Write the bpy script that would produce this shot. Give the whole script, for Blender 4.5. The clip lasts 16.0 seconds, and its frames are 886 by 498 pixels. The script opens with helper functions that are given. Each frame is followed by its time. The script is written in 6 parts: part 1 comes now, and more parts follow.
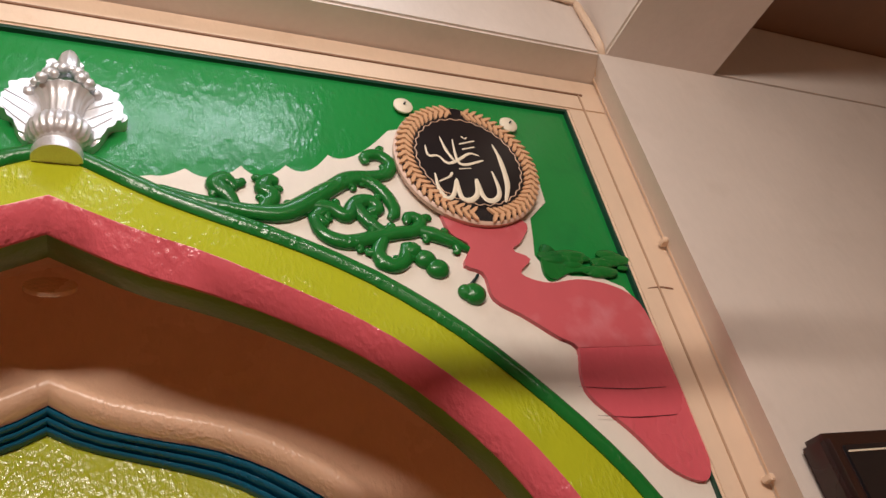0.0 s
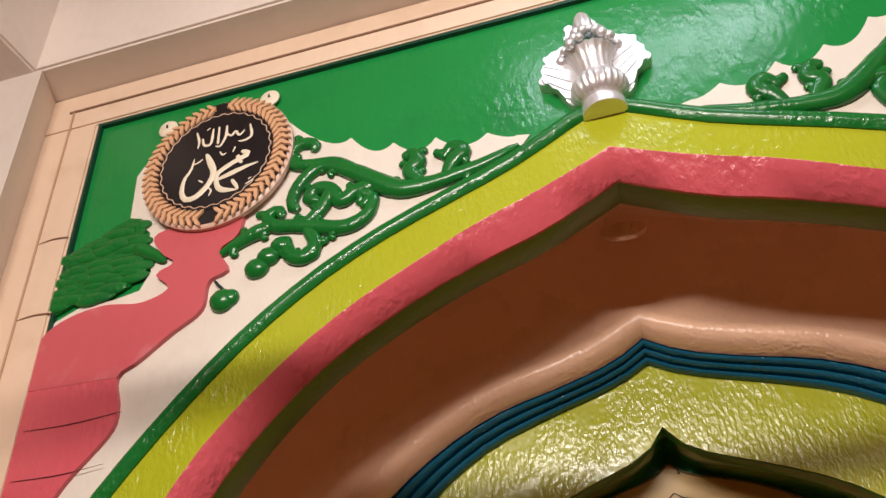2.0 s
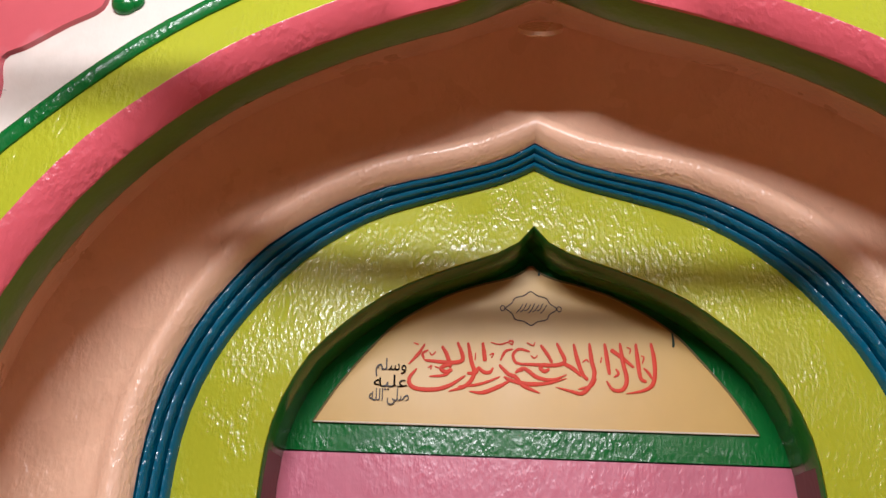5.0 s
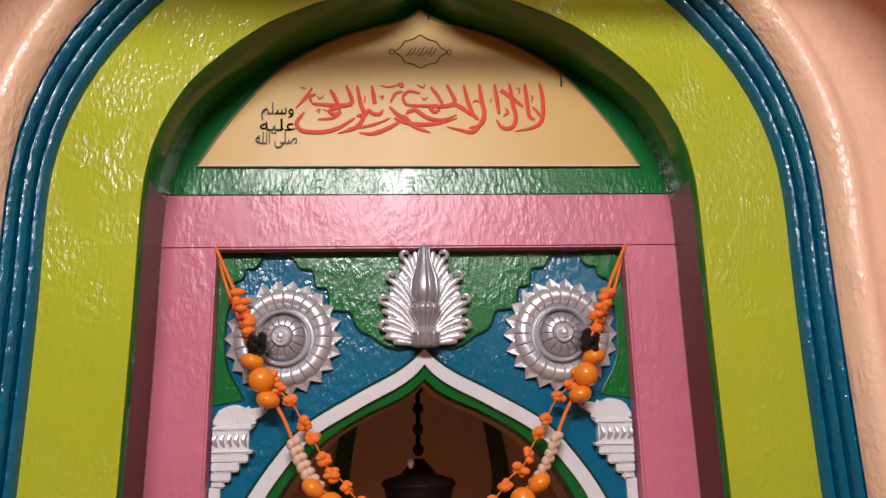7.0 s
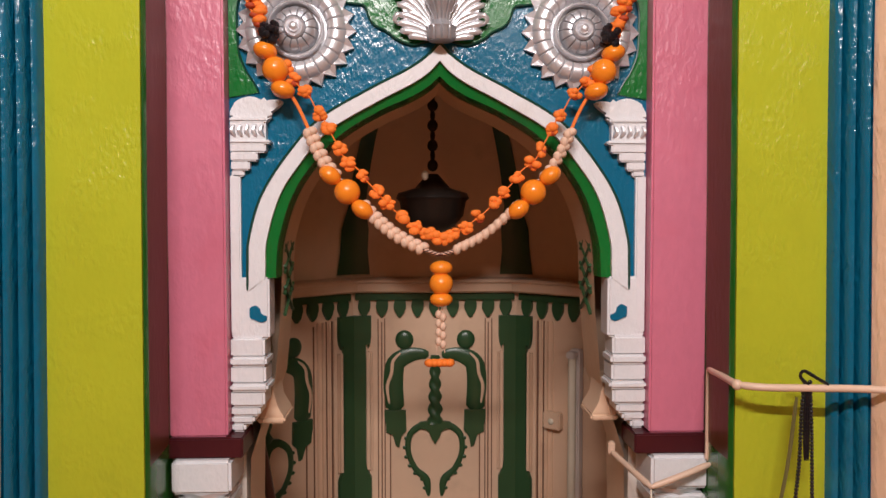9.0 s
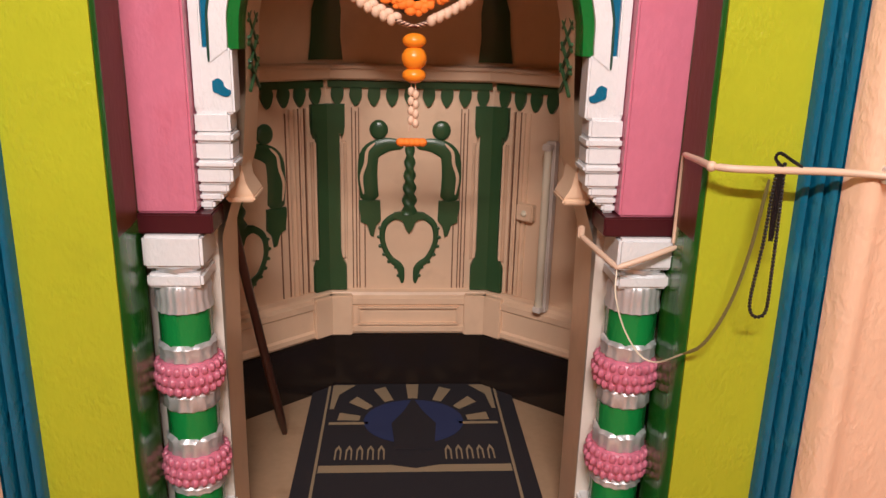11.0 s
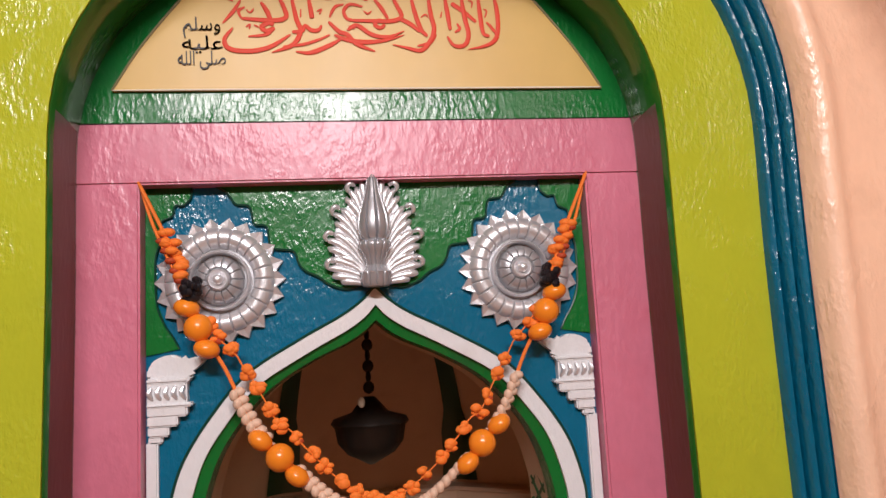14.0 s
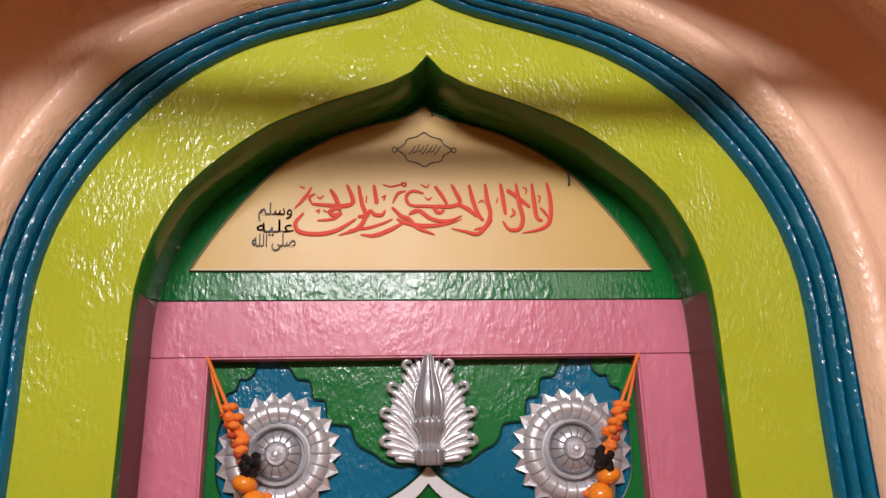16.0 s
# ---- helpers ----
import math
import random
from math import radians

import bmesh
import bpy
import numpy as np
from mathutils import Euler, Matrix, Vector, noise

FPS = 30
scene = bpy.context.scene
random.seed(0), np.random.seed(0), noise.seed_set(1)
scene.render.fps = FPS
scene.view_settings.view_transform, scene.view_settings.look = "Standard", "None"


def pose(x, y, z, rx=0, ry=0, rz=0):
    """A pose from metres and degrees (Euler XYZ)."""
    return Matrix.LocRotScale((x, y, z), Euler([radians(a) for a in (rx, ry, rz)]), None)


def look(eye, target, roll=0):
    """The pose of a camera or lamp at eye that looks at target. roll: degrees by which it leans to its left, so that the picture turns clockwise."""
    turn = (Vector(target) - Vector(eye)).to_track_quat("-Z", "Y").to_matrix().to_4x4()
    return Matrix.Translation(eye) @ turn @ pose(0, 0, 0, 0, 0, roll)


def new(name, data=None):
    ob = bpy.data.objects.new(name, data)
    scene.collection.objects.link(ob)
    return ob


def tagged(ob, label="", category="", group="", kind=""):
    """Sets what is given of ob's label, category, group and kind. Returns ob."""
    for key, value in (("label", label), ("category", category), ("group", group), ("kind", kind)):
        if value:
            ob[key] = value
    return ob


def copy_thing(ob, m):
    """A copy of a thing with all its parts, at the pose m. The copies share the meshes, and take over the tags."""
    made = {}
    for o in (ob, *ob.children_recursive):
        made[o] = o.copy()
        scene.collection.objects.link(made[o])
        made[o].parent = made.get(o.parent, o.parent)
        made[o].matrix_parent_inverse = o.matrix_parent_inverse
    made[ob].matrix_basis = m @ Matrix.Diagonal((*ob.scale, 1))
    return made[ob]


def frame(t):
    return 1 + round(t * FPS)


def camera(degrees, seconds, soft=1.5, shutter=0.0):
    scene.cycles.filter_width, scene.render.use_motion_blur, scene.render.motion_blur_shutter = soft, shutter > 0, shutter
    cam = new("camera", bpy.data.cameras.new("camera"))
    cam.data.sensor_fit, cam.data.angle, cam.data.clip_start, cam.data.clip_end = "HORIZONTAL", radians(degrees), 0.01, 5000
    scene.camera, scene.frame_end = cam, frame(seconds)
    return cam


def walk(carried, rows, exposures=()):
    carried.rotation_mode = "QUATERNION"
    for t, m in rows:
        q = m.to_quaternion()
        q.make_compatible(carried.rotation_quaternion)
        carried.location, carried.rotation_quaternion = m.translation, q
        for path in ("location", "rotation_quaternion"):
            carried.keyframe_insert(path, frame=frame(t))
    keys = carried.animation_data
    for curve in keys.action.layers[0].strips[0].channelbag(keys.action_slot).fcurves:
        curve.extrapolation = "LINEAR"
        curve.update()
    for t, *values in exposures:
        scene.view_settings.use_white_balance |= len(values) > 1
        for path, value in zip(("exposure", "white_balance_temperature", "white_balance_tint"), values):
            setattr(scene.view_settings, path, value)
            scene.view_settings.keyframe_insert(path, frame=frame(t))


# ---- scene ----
cam = camera(61.1, 16.0)
PATH = [
    (0, (0.102, -1.724, 1.808), (0.898, -0.265, 2.92), -13.4),
    (0.5, (0.075, -1.718, 1.813), (0.751, -0.206, 2.935), -13.6),
    (1, (0.027, -1.716, 1.814), (0.299, -0.105, 2.967), -10.2),
    (1.5, (-0.038, -1.709, 1.815), (-0.096, -0.07, 2.958), -7.4),
    (2, (-0.077, -1.704, 1.819), (-0.439, -0.086, 2.937), -4.8),
    (2.5, (-0.123, -1.71, 1.818), (-0.662, -0.116, 2.898), -2.6),
    (3, (-0.183, -1.705, 1.786), (-0.709, -0.086, 2.836), -1.3),
    (3.5, (-0.18, -1.708, 1.774), (-0.794, -0.027, 2.667), 3.7),
    (4, (-0.167, -1.7, 1.727), (-0.786, 0.014, 2.55), 5.7),
    (4.5, (-0.102, -1.68, 1.703), (-0.557, 0.104, 2.485), 6.0),
    (4.7, (-0.084, -1.67, 1.69), (-0.391, 0.143, 2.473), 4.8),
    (6.8, (-0.048, -1.567, 1.39), (0.07, 0.355, 1.93), -0.7),
    (7, (-0.047, -1.545, 1.385), (0.066, 0.395, 1.859), -1.2),
    (7.5, (-0.06, -1.533, 1.335), (0.092, 0.427, 1.702), -1.3),
    (8, (-0.058, -1.526, 1.307), (0.09, 0.455, 1.541), -1.4),
    (8.5, (-0.037, -1.523, 1.269), (0.044, 0.473, 1.368), -1.1),
    (9, (-0.046, -1.524, 1.208), (0.023, 0.473, 1.122), -0.0),
    (9.5, (-0.046, -1.526, 1.148), (0.022, 0.446, 0.822), 0.2),
    (9.7, (-0.047, -1.522, 1.143), (0.023, 0.427, 0.698), 0.4),
    (11.8, (-0.023, -1.431, 1.16), (0.172, 0.478, 0.565), 1.2),
    (12, (-0.023, -1.409, 1.174), (0.195, 0.52, 0.695), 0.6),
    (12.5, (-0.023, -1.403, 1.213), (0.173, 0.56, 0.884), -1.2),
    (13, (-0.028, -1.41, 1.302), (0.195, 0.575, 1.206), -1.8),
    (13.5, (-0.054, -1.424, 1.375), (0.217, 0.553, 1.5), -2.6),
    (14, (-0.064, -1.443, 1.439), (0.209, 0.522, 1.689), -3.1),
    (14.5, (-0.073, -1.462, 1.47), (0.147, 0.49, 1.85), -3.5),
    (15, (-0.068, -1.496, 1.514), (0.102, 0.416, 2.074), -3.0),
    (15.5, (-0.079, -1.503, 1.519), (0.046, 0.405, 2.106), -1.8),
    (16, (-0.079, -1.508, 1.521), (0.07, 0.396, 2.114), -1.3),
]
EXPOSURES = [(0, -1.0, 6500, 10), (2, -0.8, 6300, 10), (3.2, -0.5, 5900, 11), (4.7, -0.35, 5500, 11), (7, -0.25, 5650, 11), (9, 0.05, 5850, 11), (9.7, 0.3, 5950, 11), (11.8, 0.5, 6000, 11), (12.5, 0.4, 6000, 11), (13.5, 0.05, 5850, 11), (14.5, -0.18, 5700, 10), (16, -0.2, 5650, 10)]
walk(cam, [(t, look(eye, target, roll)) for t, eye, target, roll in PATH], EXPOSURES)

# ---- world and lights ----
world = bpy.data.worlds.new("world")
scene.world = world
world.use_nodes = True
world.node_tree.nodes["Background"].inputs["Color"].default_value = (0.9, 0.75, 0.62, 1)
world.node_tree.nodes["Background"].inputs["Strength"].default_value = 0.02


def lamp(name, place, target, size, size_y, watts, colour):
    data = bpy.data.lights.new(name, "AREA")
    data.shape, data.size, data.size_y, data.energy, data.color = "RECTANGLE", size, size_y, watts, colour
    ob = new(name, data)
    ob.matrix_world = look(place, target)
    return ob


lamp("wall_tube_lamp", (-0.2, -2.85, 2.84), (0.0, 0.0, 1.5), 1.2, 0.05, 95, (1.0, 0.86, 0.76))
# unseen fill, added to lift the shaded cove and niche
lamp("hall_fill", (1.3, -4.7, 3.1), (0.0, 0.0, 1.8), 1.2, 0.5, 17, (1.0, 0.83, 0.66))
lamp("tube_lamp", (0.2, -1.2, 3.36), (0.15, -0.6, 2.2), 0.7, 0.05, 5.0, (0.82, 0.90, 1.0))

# ---- materials ----


def mat(name, colour, rough=0.4, metal=0.0, bump=0.0, scale=60.0, vary=0.12, stain=0.0, stain_colour=(0.1, 0.07, 0.05), coat=0.0, fine=4.0, flecks=False):
    """Painted or plain surface: colour mottled at two sizes, relief of brushed paint."""
    m = bpy.data.materials.new(name)
    m.use_nodes = True
    nt = m.node_tree
    b = nt.nodes["Principled BSDF"]
    b.inputs["Metallic"].default_value = metal
    b.inputs["Coat Weight"].default_value = coat
    b.inputs["Coat Roughness"].default_value = 0.18
    tc = nt.nodes.new("ShaderNodeTexCoord")
    big = nt.nodes.new("ShaderNodeTexNoise")
    big.inputs["Scale"].default_value, big.inputs["Detail"].default_value = 5.0, 4
    small = nt.nodes.new("ShaderNodeTexNoise")
    small.inputs["Scale"].default_value, small.inputs["Detail"].default_value = scale, fine
    nt.links.new(tc.outputs["Object"], big.inputs["Vector"])
    stroke = nt.nodes.new("ShaderNodeMapping")
    stroke.inputs["Scale"].default_value = (1, 1, 0.55)
    nt.links.new(tc.outputs["Object"], stroke.inputs["Vector"])
    nt.links.new(stroke.outputs["Vector"], small.inputs["Vector"])
    mix = nt.nodes.new("ShaderNodeMix")
    mix.data_type = "RGBA"
    mix.inputs["A"].default_value = (*[c * (1 - vary) for c in colour], 1)
    mix.inputs["B"].default_value = (*[min(1, c * (1 + vary)) for c in colour], 1)
    add = nt.nodes.new("ShaderNodeMath")
    add.operation = "MULTIPLY_ADD"
    add.inputs[1].default_value, add.inputs[2].default_value = 0.35, 0.0
    nt.links.new(small.outputs["Fac"], add.inputs[0])
    add2 = nt.nodes.new("ShaderNodeMath")
    add2.operation = "MULTIPLY_ADD"
    add2.inputs[1].default_value = 0.65
    nt.links.new(big.outputs["Fac"], add2.inputs[0])
    nt.links.new(add.outputs[0], add2.inputs[2])
    nt.links.new(add2.outputs[0], mix.inputs["Factor"])
    out = mix.outputs["Result"]
    if stain:
        sn = nt.nodes.new("ShaderNodeTexNoise")
        sn.inputs["Scale"].default_value, sn.inputs["Detail"].default_value = 9.0, 6
        nt.links.new(tc.outputs["Object"], sn.inputs["Vector"])
        ramp = nt.nodes.new("ShaderNodeMapRange")
        ramp.inputs["From Min"].default_value, ramp.inputs["From Max"].default_value = 0.58, 0.78
        ramp.inputs["To Max"].default_value = stain
        nt.links.new(sn.outputs["Fac"], ramp.inputs["Value"])
        m2 = nt.nodes.new("ShaderNodeMix")
        m2.data_type = "RGBA"
        m2.inputs["B"].default_value = (*stain_colour, 1)
        nt.links.new(ramp.outputs["Result"], m2.inputs["Factor"])
        nt.links.new(out, m2.inputs["A"])
        out = m2.outputs["Result"]
    nt.links.new(out, b.inputs["Base Color"])
    rr = nt.nodes.new("ShaderNodeMapRange")
    rr.inputs["To Min"].default_value, rr.inputs["To Max"].default_value = max(0.03, rough - 0.08), min(1, rough + 0.1)
    nt.links.new(big.outputs["Fac"], rr.inputs["Value"])
    nt.links.new(rr.outputs["Result"], b.inputs["Roughness"])
    if bump:
        bn = nt.nodes.new("ShaderNodeBump")
        bn.inputs["Strength"].default_value, bn.inputs["Distance"].default_value = bump, 0.004
        hs = nt.nodes.new("ShaderNodeMath")
        hs.operation = "ADD"
        if flecks:
            fl = nt.nodes.new("ShaderNodeMapRange")
            fl.interpolation_type = "SMOOTHSTEP"
            fl.inputs["From Min"].default_value, fl.inputs["From Max"].default_value = 0.28, 0.78
            nt.links.new(small.outputs["Fac"], fl.inputs["Value"])
            pn = nt.nodes.new("ShaderNodeTexNoise")
            pn.inputs["Scale"].default_value, pn.inputs["Detail"].default_value = 13.0, 3
            nt.links.new(tc.outputs["Object"], pn.inputs["Vector"])
            pr = nt.nodes.new("ShaderNodeMapRange")
            pr.inputs["From Min"].default_value, pr.inputs["From Max"].default_value = 0.36, 0.66
            pr.inputs["To Min"].default_value = 0.12
            nt.links.new(pn.outputs["Fac"], pr.inputs["Value"])
            pm = nt.nodes.new("ShaderNodeMath")
            pm.operation = "MULTIPLY"
            nt.links.new(fl.outputs["Result"], pm.inputs[0])
            nt.links.new(pr.outputs["Result"], pm.inputs[1])
            nt.links.new(pm.outputs[0], hs.inputs[0])
        else:
            nt.links.new(small.outputs["Fac"], hs.inputs[0])
        nt.links.new(big.outputs["Fac"], hs.inputs[1])
        nt.links.new(hs.outputs[0], bn.inputs["Height"])
        nt.links.new(bn.outputs["Normal"], b.inputs["Normal"])
    return m


GREEN = mat("green_enamel", (0.009, 0.155, 0.025), 0.22, bump=0.3, scale=110, fine=2.5, flecks=True, vary=0.2, stain=0.5, stain_colour=(0.01, 0.08, 0.03))
RIB_BLUE = mat("ribbed_blue_enamel", (0.006, 0.115, 0.205), 0.16, bump=0.6, scale=95, fine=3.0, flecks=True, vary=0.3, stain=0.6, stain_colour=(0.03, 0.20, 0.25))
GREEN_PLAIN = mat("green_enamel_flat", (0.012, 0.24, 0.05), 0.21, bump=0.30, scale=75, fine=3.0, flecks=True, stain=0.35, stain_colour=(0.01, 0.13, 0.04))
YELLOW = mat("lime_yellow_enamel", (0.42, 0.46, 0.02), 0.18, bump=0.40, scale=120, fine=2.5, flecks=True, stain=0.3, stain_colour=(0.3, 0.33, 0.02))
PINK = mat("pink_enamel", (0.60, 0.175, 0.255), 0.31, bump=0.28, scale=85, vary=0.2, fine=2.0, flecks=True, stain=0.35, stain_colour=(0.55, 0.10, 0.15))
CORAL = mat("coral_pink_enamel", (0.64, 0.11, 0.14), 0.25, bump=0.5, scale=80, fine=3.0, flecks=True, stain=0.35, stain_colour=(0.55, 0.08, 0.10))
PINK_LIGHT = mat("light_pink_paint", (0.58, 0.11, 0.13), 0.35, bump=0.3, scale=30, stain=0.4, stain_colour=(0.8, 0.45, 0.5))
BLUE = mat("blue_enamel", (0.008, 0.135, 0.245), 0.17, bump=0.38, scale=110, fine=2.5, flecks=True, vary=0.25, stain=0.45, stain_colour=(0.03, 0.20, 0.25))
WHITE = mat("white_enamel", (0.76, 0.76, 0.77), 0.3, bump=0.45, scale=130, stain=0.3, stain_colour=(0.5, 0.45, 0.4))
SPANDREL = mat("white_spandrel_paint", (0.78, 0.72, 0.64), 0.45, bump=0.25, scale=50, stain=0.3, stain_colour=(0.55, 0.45, 0.36))
WALL = mat("pale_wall_paint", (0.74, 0.66, 0.60), 0.5, bump=0.15, scale=60, stain=0.25, stain_colour=(0.55, 0.47, 0.40))
PEACH = mat("peach_enamel", (0.87, 0.58, 0.40), 0.28, bump=0.42, scale=90, fine=2.0, flecks=True, stain=0.3, stain_colour=(0.55, 0.32, 0.20))
FRAME = mat("cream_frame_paint", (0.78, 0.60, 0.45), 0.38, bump=0.3, scale=40, stain=0.4, stain_colour=(0.55, 0.36, 0.22))
REVEAL = mat("dark_green_reveal_enamel", (0.025, 0.15, 0.016), 0.16, bump=0.15, scale=90, fine=2.0, flecks=True, stain=0.5, stain_colour=(0.12, 0.16, 0.012))
TYMP = mat("ochre_cream_paint", (0.61, 0.40, 0.105), 0.4, bump=0.1, scale=30, stain=0.3, stain_colour=(0.62, 0.42, 0.18))
# darker copy of the silver, shade put into rosette and palmette parts
SHADED_SILVER = mat("shaded_silver_paint", (0.45, 0.45, 0.47), 0.34, metal=0.55, bump=0.15, scale=140)
SILVER = mat("silver_paint", (0.74, 0.74, 0.76), 0.34, metal=0.6, bump=0.22, scale=140)
MAROON = mat("maroon_paint", (0.06, 0.008, 0.012), 0.3, bump=0.2)
GROOVE = mat("dark_groove", (0.01, 0.03, 0.03), 0.5)
LINE_GREEN = mat("dark_green_line", (0.005, 0.05, 0.03), 0.4)
BLACK = mat("black_lacquer", (0.012, 0.010, 0.012), 0.28)
GOLD = mat("copper_gold", (0.74, 0.44, 0.25), 0.35, metal=0.15, vary=0.2)
IVORY = mat("ivory_paint", (0.82, 0.74, 0.58), 0.4)
RED_INK = mat("red_lettering", (0.66, 0.045, 0.01), 0.6, vary=0.2)
BLACK_INK = mat("black_lettering", (0.02, 0.015, 0.012), 0.5)
NICHE = mat("niche_cream_paint", (0.80, 0.57, 0.39), 0.32, bump=0.12, scale=30, stain=0.35, stain_colour=(0.5, 0.3, 0.18))
NICHE_GREEN = mat("niche_green_paint", (0.035, 0.09, 0.035), 0.3, bump=0.2)
DARK = mat("dark_stone_skirting", (0.018, 0.012, 0.010), 0.22, vary=0.3)
MARBLE = mat("brown_marble_floor", (0.42, 0.28, 0.17), 0.15, vary=0.25, stain=0.5, stain_colour=(0.25, 0.14, 0.08))
WOOD = mat("dark_stick_wood", (0.06, 0.02, 0.012), 0.3, vary=0.3)
BROWN_LINE = mat("brown_joint_line", (0.22, 0.10, 0.05), 0.6)
BRONZE = mat("dark_bronze", (0.025, 0.018, 0.014), 0.4, metal=0.4)
ORANGE = mat("orange_bead_plastic", (0.85, 0.25, 0.012), 0.22, vary=0.1)
# darker red-orange that paints the shadow between the garland's flowers
PETAL_SHADE = mat("shaded_orange_petal", (0.42, 0.055, 0.01), 0.7, vary=0.3)
PETAL = mat("orange_cloth_petal", (0.85, 0.20, 0.015), 0.7, vary=0.2)
STRING = mat("cream_string", (0.72, 0.5, 0.36), 0.6)
PIPE = mat("cream_conduit", (0.72, 0.52, 0.38), 0.4, bump=0.1)
RUG = mat("dark_rug_pile", (0.015, 0.012, 0.016), 0.95, bump=0.6, scale=250)
RUG_TAN = mat("tan_rug_pile", (0.30, 0.22, 0.13), 0.95, bump=0.6, scale=250)
RUG_BLUE = mat("blue_rug_pile", (0.02, 0.03, 0.10), 0.95, bump=0.6, scale=250)
NAVY = mat("navy_velvet", (0.003, 0.004, 0.025), 0.6)
NAVY.node_tree.nodes["Principled BSDF"].inputs["Specular IOR Level"].default_value = 0.12
GLASS = mat("clear_glass", (1, 1, 1), 0.03)
GLASS.node_tree.nodes["Principled BSDF"].inputs["Transmission Weight"].default_value = 1.0
DIAL = mat("clock_dial", (0.82, 0.80, 0.72), 0.4, vary=0.03)
BRASS = mat("clock_gold_rim", (0.62, 0.36, 0.14), 0.25, metal=0.7)
LED = mat("red_digit", (0.8, 0.02, 0.02), 0.4)
LED.node_tree.nodes["Principled BSDF"].inputs["Emission Color"].default_value = (1, 0.03, 0.03, 1)
LED.node_tree.nodes["Principled BSDF"].inputs["Emission Strength"].default_value = 3.0
# unseen hall floor and far walls, coloured to bounce warm light into the arches
FLOOR = mat("warm_bounce_floor", (0.40, 0.17, 0.075), 0.9, vary=0.2, bump=0.3, scale=200)
FAR_WALL = mat("warm_bounce_wall", (0.66, 0.44, 0.25), 0.6, bump=0.15)
RAFTER = mat("brown_ceiling_boards", (0.30, 0.19, 0.13), 0.5, bump=0.2, scale=30)

from mathutils.geometry import tessellate_polygon

# ---- building blocks ----


def thing(name, label, category, place=(0, 0, 0), group="", kind=""):
    ob = new(name)
    ob.location = place
    ob.empty_display_size = 0.05
    return tagged(ob, label, category, group, kind)


def link(name, bm, material, parent=None, label="", smooth=True):
    bmesh.ops.recalc_face_normals(bm, faces=bm.faces)
    me = bpy.data.meshes.new(name)
    bm.to_mesh(me)
    bm.free()
    for p in me.polygons:
        p.use_smooth = smooth
    if smooth:
        me.set_sharp_from_angle(angle=radians(50))
    me.materials.append(material)
    ob = new(name, me)
    if parent is not None:
        ob.parent = parent
        ob.matrix_parent_inverse = Matrix.Translation(-parent.location)
    if label:
        ob["label"] = label
    return ob


part = link


def smooth_line(pts, n):
    """n points evenly spaced along a Catmull-Rom curve through pts."""
    p = [Vector(q) for q in pts]
    p = [p[0] * 2 - p[1]] + p + [p[-1] * 2 - p[-2]]
    dense = []
    for i in range(1, len(p) - 2):
        a, b, c, d = p[i - 1:i + 3]
        for k in range(16):
            t = k / 16
            dense.append(0.5 * (2 * b + (c - a) * t + (2 * a - 5 * b + 4 * c - d) * t * t + (3 * b - a - 3 * c + d) * t ** 3))
    dense.append(p[-2])
    run = [0.0]
    for a, b in zip(dense, dense[1:]):
        run.append(run[-1] + (b - a).length)
    out, j = [], 0
    for i in range(n):
        s = run[-1] * i / (n - 1)
        while j < len(run) - 2 and run[j + 1] < s:
            j += 1
        w = (s - run[j]) / max(1e-9, run[j + 1] - run[j])
        out.append(dense[j].lerp(dense[j + 1], w))
    return out


HALF = 56


def arch(half):
    """A whole arch outline, left foot to right foot, from its right half (foot to apex)."""
    h = smooth_line([(x, 0, z) for x, z in half], HALF)
    return [Vector((-v.x, 0, v.z)) for v in h] + [v.copy() for v in reversed(h[:-1])]


def grown(line, d):
    """The outline moved outwards by d."""
    out = []
    for i, v in enumerate(line):
        a, b = line[max(0, i - 1)], line[min(len(line) - 1, i + 1)]
        t = (b - a).normalized()
        n = Vector((-t.z, 0, t.x))
        out.append(v + n * d)
    return out


def loft(rows, closed=False):
    """Faces between rows of points (each a list of equal length)."""
    bm = bmesh.new()
    vs = [[bm.verts.new(p) for p in r] for r in rows]
    for a, b in zip(vs, vs[1:]):
        for i in range(len(a) - (0 if closed else 1)):
            j = (i + 1) % len(a)
            bm.faces.new((a[i], a[j], b[j], b[i]))
    return bm


def at_y(line, y):
    return [Vector((v.x, y, v.z)) for v in line]


def ring_solid(inner, outer, y0, y1):
    """A solid band between two outlines, from y0 (front) to y1 (back)."""
    rows = [at_y(inner, y0), at_y(outer, y0), at_y(outer, y1), at_y(inner, y1), at_y(inner, y0)]
    bm = loft(rows)
    bmesh.ops.remove_doubles(bm, verts=bm.verts, dist=1e-6)
    return bm


def box(bm, x0, x1, y0, y1, z0, z1, bevel=0.0):
    vs = [bm.verts.new((x, y, z)) for x in (x0, x1) for y in (y0, y1) for z in (z0, z1)]
    fs = [bm.faces.new([vs[i] for i in q]) for q in ((0, 1, 3, 2), (4, 6, 7, 5), (0, 4, 5, 1), (2, 3, 7, 6), (0, 2, 6, 4), (1, 5, 7, 3))]
    if bevel:
        es = list({e for f in fs for e in f.edges})
        bmesh.ops.bevel(bm, geom=es, offset=bevel, segments=2, affect="EDGES")
    return bm


def boxed(*a, **k):
    return box(bmesh.new(), *a, **k)


